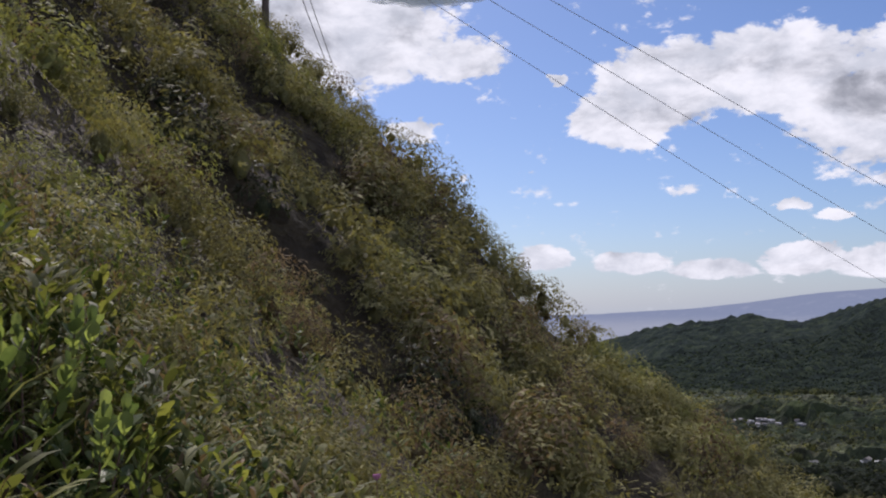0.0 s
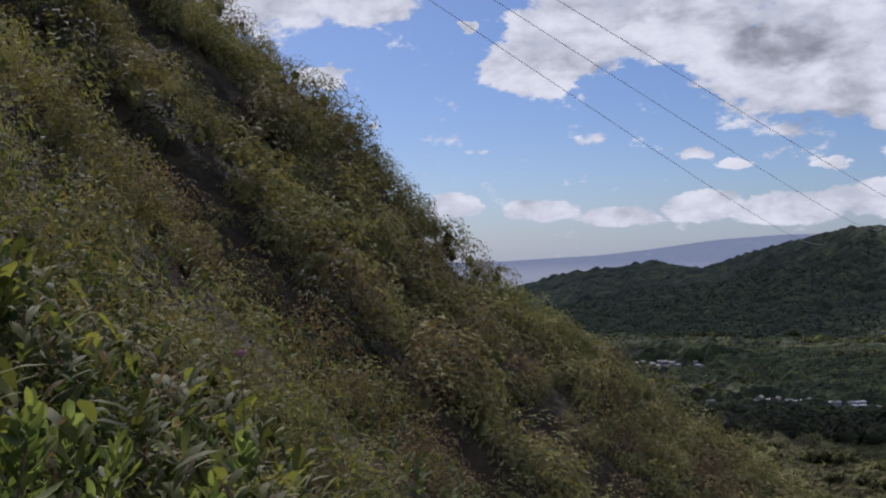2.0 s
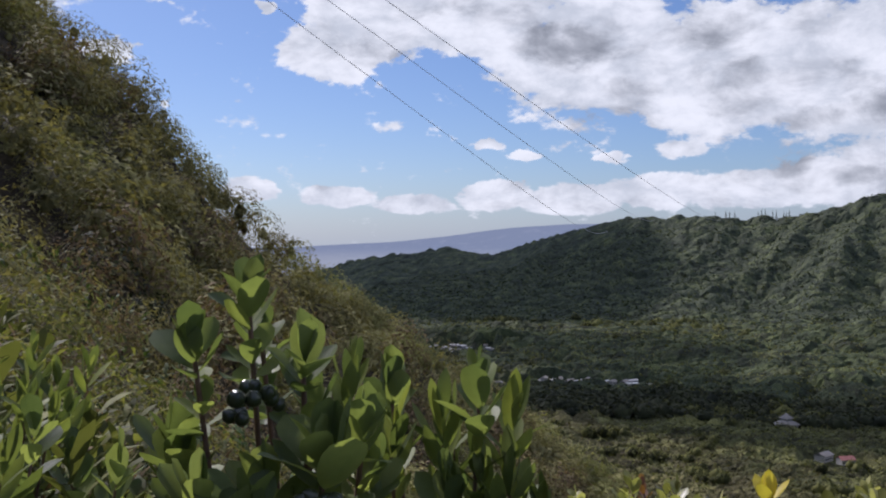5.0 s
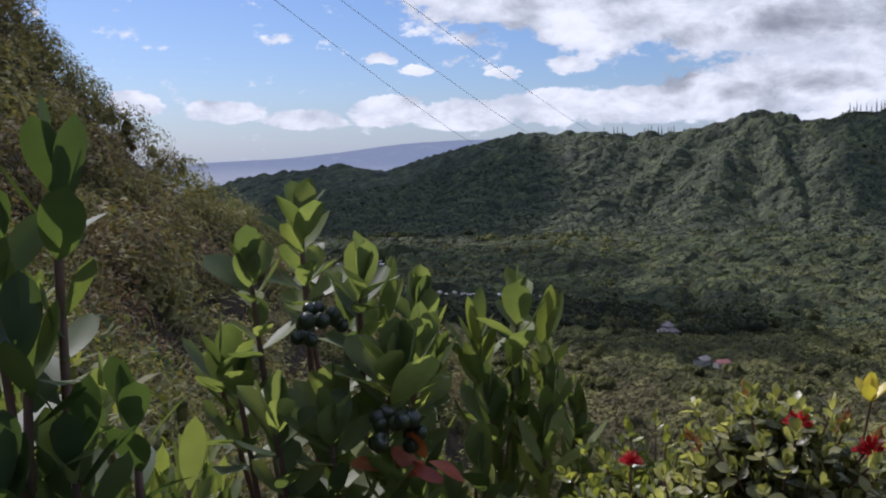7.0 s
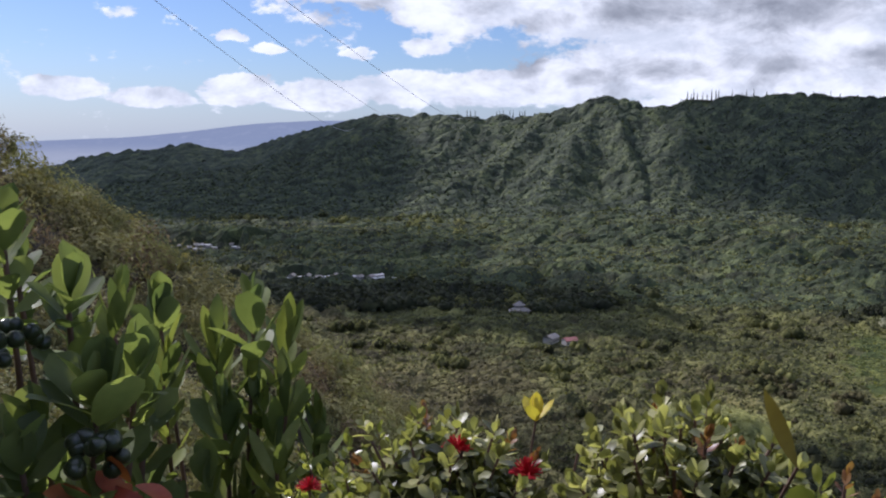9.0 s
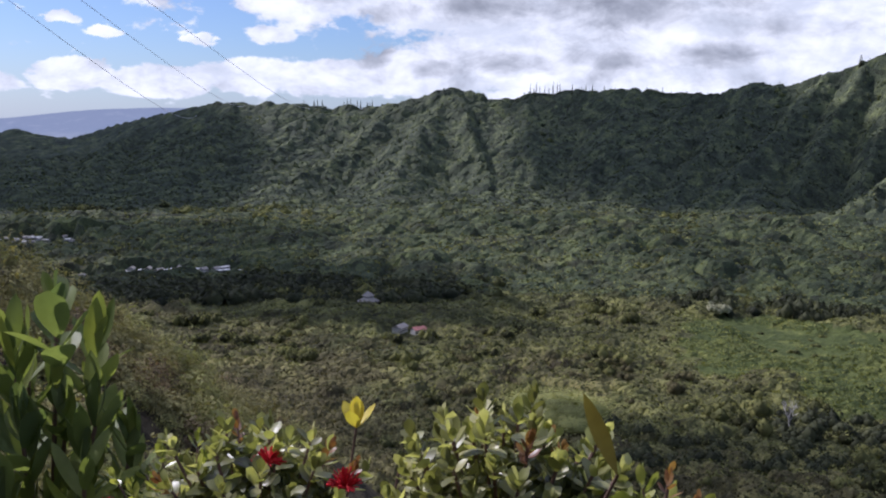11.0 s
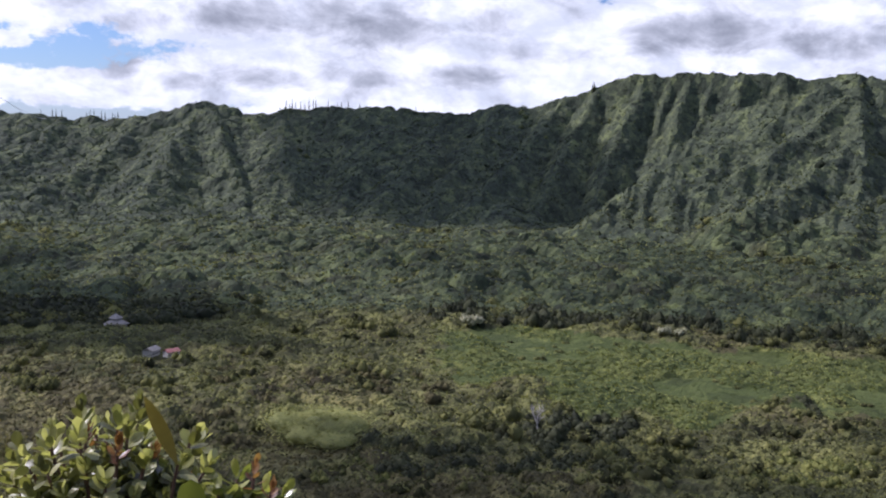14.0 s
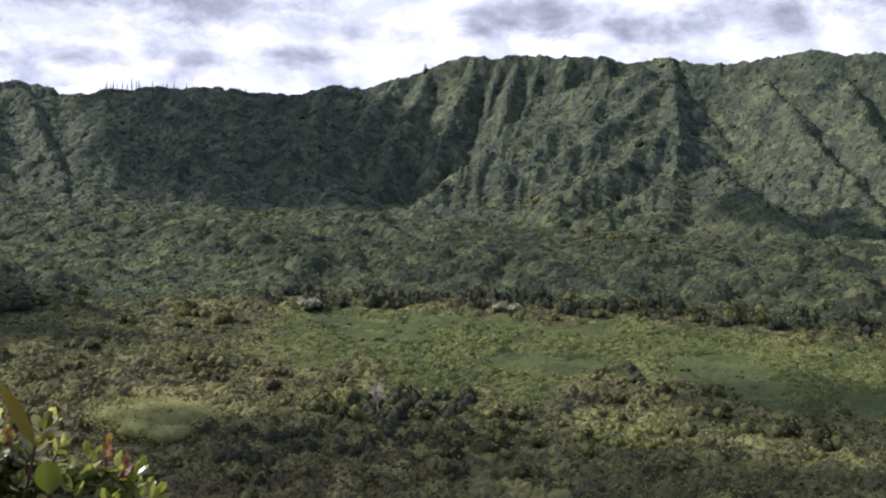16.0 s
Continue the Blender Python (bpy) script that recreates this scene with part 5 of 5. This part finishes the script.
def box(x0, x1, y0, y1, z0, z1):
    v = np.array([(x, y, z) for x in (x0, x1) for y in (y0, y1) for z in (z0, z1)], float)
    return v, np.array([(0, 1, 3, 2), (4, 6, 7, 5), (0, 4, 5, 1), (2, 3, 7, 6), (0, 2, 6, 4), (1, 5, 7, 3)])


def pole(x, y, top, heights, label, radius=0.2):
    z = ground_at(x, y) - 0.4
    ob = thing("utility_pole", x, y, z, label, "pole", "poles of the power line")
    v, f = tube([(0, 0, 0), (0, 0, (top - z) * 0.5), (0, 0, top - z)], radius, radius * 0.8, 10)
    part("shaft", solid("shaft", v, f, TIMBER, True), ob)
    for h in heights:
        part("crossarm", solid("crossarm", *box(-0.7, 0.7, -0.08, 0.08, h - z - 0.16, h - z - 0.02), TIMBER), ob)
        v, f = tube([(0, 0, h - z - 0.02), (0, 0, h - z + 0.16)], 0.07, 0.05, 8)
        part("insulator", solid("insulator", v, f, CABLE, True), ob)
    return ob


def cable(a, b, sag, r0, r1, label, n=40):
    t = np.linspace(0, 1, n)[:, None] ** 1.6
    a, b = np.array(a, float), np.array(b, float)
    p = a + (b - a) * t
    p[:, 2] -= (4 * sag * t * (1 - t))[:, 0]
    v, f = tube(p, r0, r1, 5)
    tagged(new("power_cable", solid("power_cable", v, f, CABLE, True)), label, "cable", "cables of the power line")


PX, PY = -9.25, 49.0
pole(PX, PY, 26.2, (22.3, 24.0, 25.5), "tall dark timber power pole on the hill's crest", 0.2)
for h, az, r, sag in ((22.3, 28.0, 1886, 13), (24.0, 30.8, 1862, 9), (25.5, 34.6, 1837, 8)):
    fx, fy, fz = at_bearing(az, r)
    pole(fx, fy, fz + 13, (fz + 12.5,), "small power pole on the mountain's crest", 0.5)
    cable((PX, PY, h + 0.15), (fx, fy, fz + 12.6), sag, 0.013, 0.22, "thin dark power cable across the valley")
pole(-5.05, 90, 9.2, (8.6, 7.4), "dark timber power pole below the crest", 0.2)
cable((PX, PY, 22.4), (-5.05, 90, 8.7), 0.5, 0.03, 0.03, "thin dark power cable behind the hill", 12)
cable((PX, PY, 24.1), (-4.6, 90, 7.6), 0.5, 0.03, 0.03, "thin dark power cable behind the hill", 12)

# ---- single trees ----


def pine(az, tall, wide, label, group, seed):
    pick = np.random.default_rng(seed)
    far = float(crest_of(np.array([az]))[0][0]) - 4
    x, y, z = at_bearing(az, far)
    ob = thing("pine_tree", x, y, z - 1.0, label, "tree", group)
    v, f = tube([(0, 0, 0), (0, 0, tall * 0.5), (0, 0, tall)], tall * 0.016, tall * 0.003, 6)
    part("trunk", solid("trunk", v, f, BARK, True), ob)
    pieces = []
    tiers = 11
    for k in range(tiers):
        t = k / tiers
        q = wide * (1 - t) ** 0.7 * pick.uniform(0.75, 1.1)
        h = tall * (0.18 + 0.8 * t)
        for j in range(7):
            a = 6.283 * j / 7 + k
            d = np.array([math.cos(a), math.sin(a), 0])
            s = np.array([-math.sin(a), math.cos(a), 0]) * q * 0.35
            c = np.array([0, 0, h])
            drop = np.array([0, 0, -0.06 * tall * pick.uniform(0.2, 1)])
            pieces.append((np.array([c, c + d * q * 0.6 + s, c + d * q + drop, c + d * q * 0.6 - s + (0, 0, 0.03 * tall)]), np.array([(0, 1, 2, 3)])))
    v, f = joined(pieces)
    part("crown", solid("crown", v, f, DARKWOOD, True), ob)


pick = random.Random(21)
for az in (34.3, 34.9, 35.1, 35.4, 36.7, 36.9, 37.1, 37.5, 37.7, 38.1, 38.25, 38.4):
    pine(az, pick.uniform(22, 30), 3.0, "narrow dark pine standing on the mountain's crest", "pines on the lower crest", int(az * 10))
for az in (48.0, 48.2, 48.35, 48.55, 48.85, 49.1, 49.35, 49.6, 49.75, 50.5, 51.05, 51.3, 51.7, 52.4):
    pine(az, pick.uniform(21, 31), 2.6, "narrow columnar pine standing on the mountain's crest", "pines on the middle crest", int(az * 10))
for az in (54.9, 55.15, 55.5, 55.8, 56.3):
    pine(az, pick.uniform(14, 19), 2.2, "small narrow pine standing on the crest", "pines on the upper crest", int(az * 10))
pine(66.5, 25, 5.5, "lone broad pine standing on the sloping crest", "", 3)


def branching(at, way, length, radius, depth, pick, out):
    way = way / np.linalg.norm(way)
    end = at + way * length
    mid = at + way * length * 0.5 + np.array([pick.uniform(-1, 1), pick.uniform(-1, 1), 0]) * length * 0.08
    out.append(tube([at, mid, end], radius, radius * 0.6, 5))
    if depth:
        for _ in range(3 if depth > 1 else 2):
            turn = np.array([pick.uniform(-1, 1), pick.uniform(-1, 1), pick.uniform(-0.1, 0.7)])
            branching(end, way * 0.7 + turn * 0.75, length * pick.uniform(0.55, 0.8), radius * 0.6, depth - 1, pick, out)


def bare_tree(x, y, z, tall, radius, mat, label, seed, lean=(0, 0, 1)):
    ob = thing("bare_tree", x, y, z, label, "tree")
    out = []
    pick, up = random.Random(seed), np.array(lean, float)
    fork = up / np.linalg.norm(up) * tall * 0.34
    v, f = tube([(0, 0, 0), fork * 0.5 + (0.02 * tall, 0, 0), fork], radius, radius * 0.6, 7)
    part("trunk", solid("trunk", v, f, mat, True), ob)
    for _ in range(4):
        out = []
        turn = np.array([pick.uniform(-1, 1), pick.uniform(-1, 1), pick.uniform(0.1, 0.7)])
        branching(fork, up * 0.7 + turn * 0.75, tall * 0.24, radius * 0.6, 3, pick, out)
        part("limb", solid("limb", *joined(out), mat, True), ob)
    return ob


x, y, z = at_bearing(64.0, 361)
bare_tree(x, y, z + 2.5, 14, 0.42, DEADWOOD, "bleached bare tree among the valley's treetops", 4)
bare_tree(-7.4, 22.8, ground_at(-7.4, 22.8) + 1.3, 1.2, 0.03, DEADWOOD, "fallen bleached branch among the hillside shrubs", 8, (1, 0.1, -0.1))
x, y = 6.15, 50.2
sapling = bare_tree(x, y, ground_at(x, y) - 0.1, 1.5, 0.03, BARK, "thin sapling with few leaves on the hill's crest", 6)
v, f = leaf_cloud(np.random.default_rng(4), 70, 0.14, 1.2, lump=0.7)
part("crown", solid("crown", v * (0.42, 0.42, 0.6) + (0, 0, 0.75), f, SHRUB, True), sapling)


def leafy_tree(x, y, z, radius, squash, mat, label, n, size, seed, lift=0.0):
    ob = thing("tree", x, y, z, label, "tree")
    v, f = tube([(0, 0, 0), (0.04 * radius, 0, lift * 0.6), (0, 0.04 * radius, lift + radius * squash * 0.6)], radius * 0.06, radius * 0.03, 8)
    part("trunk", solid("trunk", v, f, BARK, True), ob)
    lumps = np.random.default_rng(seed)
    pieces = []
    for k in range(9 if n > 1000 else 3):
        a, q = 2.4 * k, 0.62 * math.sqrt(k / 9)
        v, f = crown(lumps, n // 6, size, squash * lumps.uniform(0.9, 1.5), 0.6, 5, 10, lump=0.5)
        pieces.append((v * lumps.uniform(0.38, 0.55) + (q * math.cos(a), q * math.sin(a), 0.25 * squash * (1 - q)), f))
    v, f = joined(pieces)
    part("crown", solid("crown", v * radius + (0, 0, lift), f, mat, True), ob)


leafy_tree(*at_bearing(50.3, 352), 27, 0.30, LIGHTWOOD, "broad light green tree with a low domed crown", 9000, 0.035, 31, 1.5)
leafy_tree(*at_bearing(63.2, 337), 4.2, 1.2, MARSH, "bright yellow-green young tree among darker treetops", 300, 0.10, 32, 2.0)

# ---- houses ----


def gable(w, d, low, high, over, thick):
    """A pitched roof of two slabs."""
    pieces = []
    for side in (-1, 1):
        a = np.array([(-w / 2 - over, side * (d / 2 + over), low), (w / 2 + over, side * (d / 2 + over), low), (w / 2 + over, 0, high), (-w / 2 - over, 0, high)], float)
        v = np.concatenate([a, a - (0, 0, thick)])
        pieces.append((v, np.array([(0, 1, 2, 3), (7, 6, 5, 4), (0, 4, 5, 1), (1, 5, 6, 2), (2, 6, 7, 3), (3, 7, 4, 0)])))
    return joined(pieces)


def hip(w, d, low, high, thick=0.3, top=0.06):
    v = np.array([(sx * w / 2 * k, sy * d / 2 * k, z) for k, z in ((1, low), (1, low + thick), (top, high)) for sx, sy in ((-1, -1), (1, -1), (1, 1), (-1, 1))])
    f = [(3, 2, 1, 0), (8, 9, 10, 11)] + [(b + j, b + (j + 1) % 4, b + 4 + (j + 1) % 4, b + 4 + j) for b in (0, 4) for j in range(4)]
    return v, np.array(f)


def house(kind, x, y, z, turn, size):
    w, d, h, roof, label = ((13, 9, 5.2, ROOF_GREY, "pale house with a grey pitched roof among trees"), (12, 9, 5.0, ROOF_RED, "house with a red pitched roof among trees"),
                            (15, 15, 5.0, ROOF_GREY, "large hall with a two-tiered grey roof"), (19, 8, 4.6, ROOF_WHITE, "long low house with a white metal roof"))[kind]
    ob = thing("house", x, y, z + 0.8, label, "house", "houses of the valley")
    part("wall", solid("wall", *box(-w / 2, w / 2, -d / 2, d / 2, 0, h), WALL), ob)
    if kind == 2:
        part("roof", solid("roof", *hip(w + 4, d + 4, h, h + 4.2, 0.4, 0.45), roof), ob, None, "lower tier of the roof")
        part("wall", solid("wall", *box(-3.4, 3.4, -3.4, 3.4, h + 3.6, h + 6.2), WALL), ob)
        part("roof", solid("roof", *hip(10, 10, h + 6.0, h + 11.0, 0.3), roof), ob, None, "upper tier of the roof")
    else:
        part("roof", solid("roof", *gable(w, d, h - 0.2, h + (1.1 if kind == 3 else 2.4), 0.7, 0.2), roof), ob)
    for k in range(4):
        u = -w / 2 + w * (k + 0.7) / 4.4
        for side in (-1, 1):
            part("window", solid("window", *box(u - 0.7, u + 0.7, side * d / 2 - 0.05, side * d / 2 + 0.05, 1.4, 3.0), GLASS), ob)
    ob.rotation_euler, ob.scale = (0, 0, radians(turn)), (size, size, size)
    return ob


for k, (az, r, turn, kind) in enumerate(HOUSES):
    house(kind, *at_bearing(az, r), turn, (0.62, 0.58, 0.6)[k] if k < 3 else (0.5 if r < 800 else 0.33))

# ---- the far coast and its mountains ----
FAR, g = material("haze_painted_mountain")
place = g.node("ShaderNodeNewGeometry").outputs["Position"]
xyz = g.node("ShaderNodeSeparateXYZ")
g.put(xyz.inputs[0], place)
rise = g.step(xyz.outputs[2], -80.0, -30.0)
# aerial haze painted in as glowing pale blue, paler towards the plain
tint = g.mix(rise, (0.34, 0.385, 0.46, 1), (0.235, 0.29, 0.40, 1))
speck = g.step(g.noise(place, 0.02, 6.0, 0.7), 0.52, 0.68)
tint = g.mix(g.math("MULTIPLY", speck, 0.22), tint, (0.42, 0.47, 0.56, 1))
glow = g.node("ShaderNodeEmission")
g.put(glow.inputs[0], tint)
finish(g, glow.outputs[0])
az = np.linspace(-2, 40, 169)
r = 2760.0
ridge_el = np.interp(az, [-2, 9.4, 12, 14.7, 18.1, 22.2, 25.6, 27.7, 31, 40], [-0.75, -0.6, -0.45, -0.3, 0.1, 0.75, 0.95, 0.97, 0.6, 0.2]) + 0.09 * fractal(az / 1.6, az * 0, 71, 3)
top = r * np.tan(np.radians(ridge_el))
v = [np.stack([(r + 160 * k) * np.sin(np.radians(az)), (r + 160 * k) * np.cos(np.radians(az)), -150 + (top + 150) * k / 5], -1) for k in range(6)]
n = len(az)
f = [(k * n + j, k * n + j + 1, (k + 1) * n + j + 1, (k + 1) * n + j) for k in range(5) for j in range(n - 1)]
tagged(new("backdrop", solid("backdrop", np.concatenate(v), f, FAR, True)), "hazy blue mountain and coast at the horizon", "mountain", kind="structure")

# ---- unseen clouds overhead: bearing and distance of the land each one shades, width, depth, turn, density ----
for az, r, wide, deep, turn, dense in ((19, 1800, 900, 1250, -19, 0.95), (10, 2450, 820, 700, -11, 0.9), (57, 1500, 600, 560, -57, 0.8), (30, 660, 340, 150, -30, 0.8), (24, 930, 420, 320, -24, 0.5), (57, 308, 260, 90, -57, 0.6), (90.5, 425, 130, 130, -90, 0.6), (76, 820, 760, 560, -76, 0.2), (88, 1120, 130, 200, -60, 0.8)):
    x, y, z = at_bearing(az, r)
    reach = (1500 - z) / math.tan(radians(SUN_EL))
    cloud(x + reach * math.sin(radians(SUN_AZ)), y + reach * math.cos(radians(SUN_AZ)), 1500, wide, deep, min(wide, 260), turn, dense)
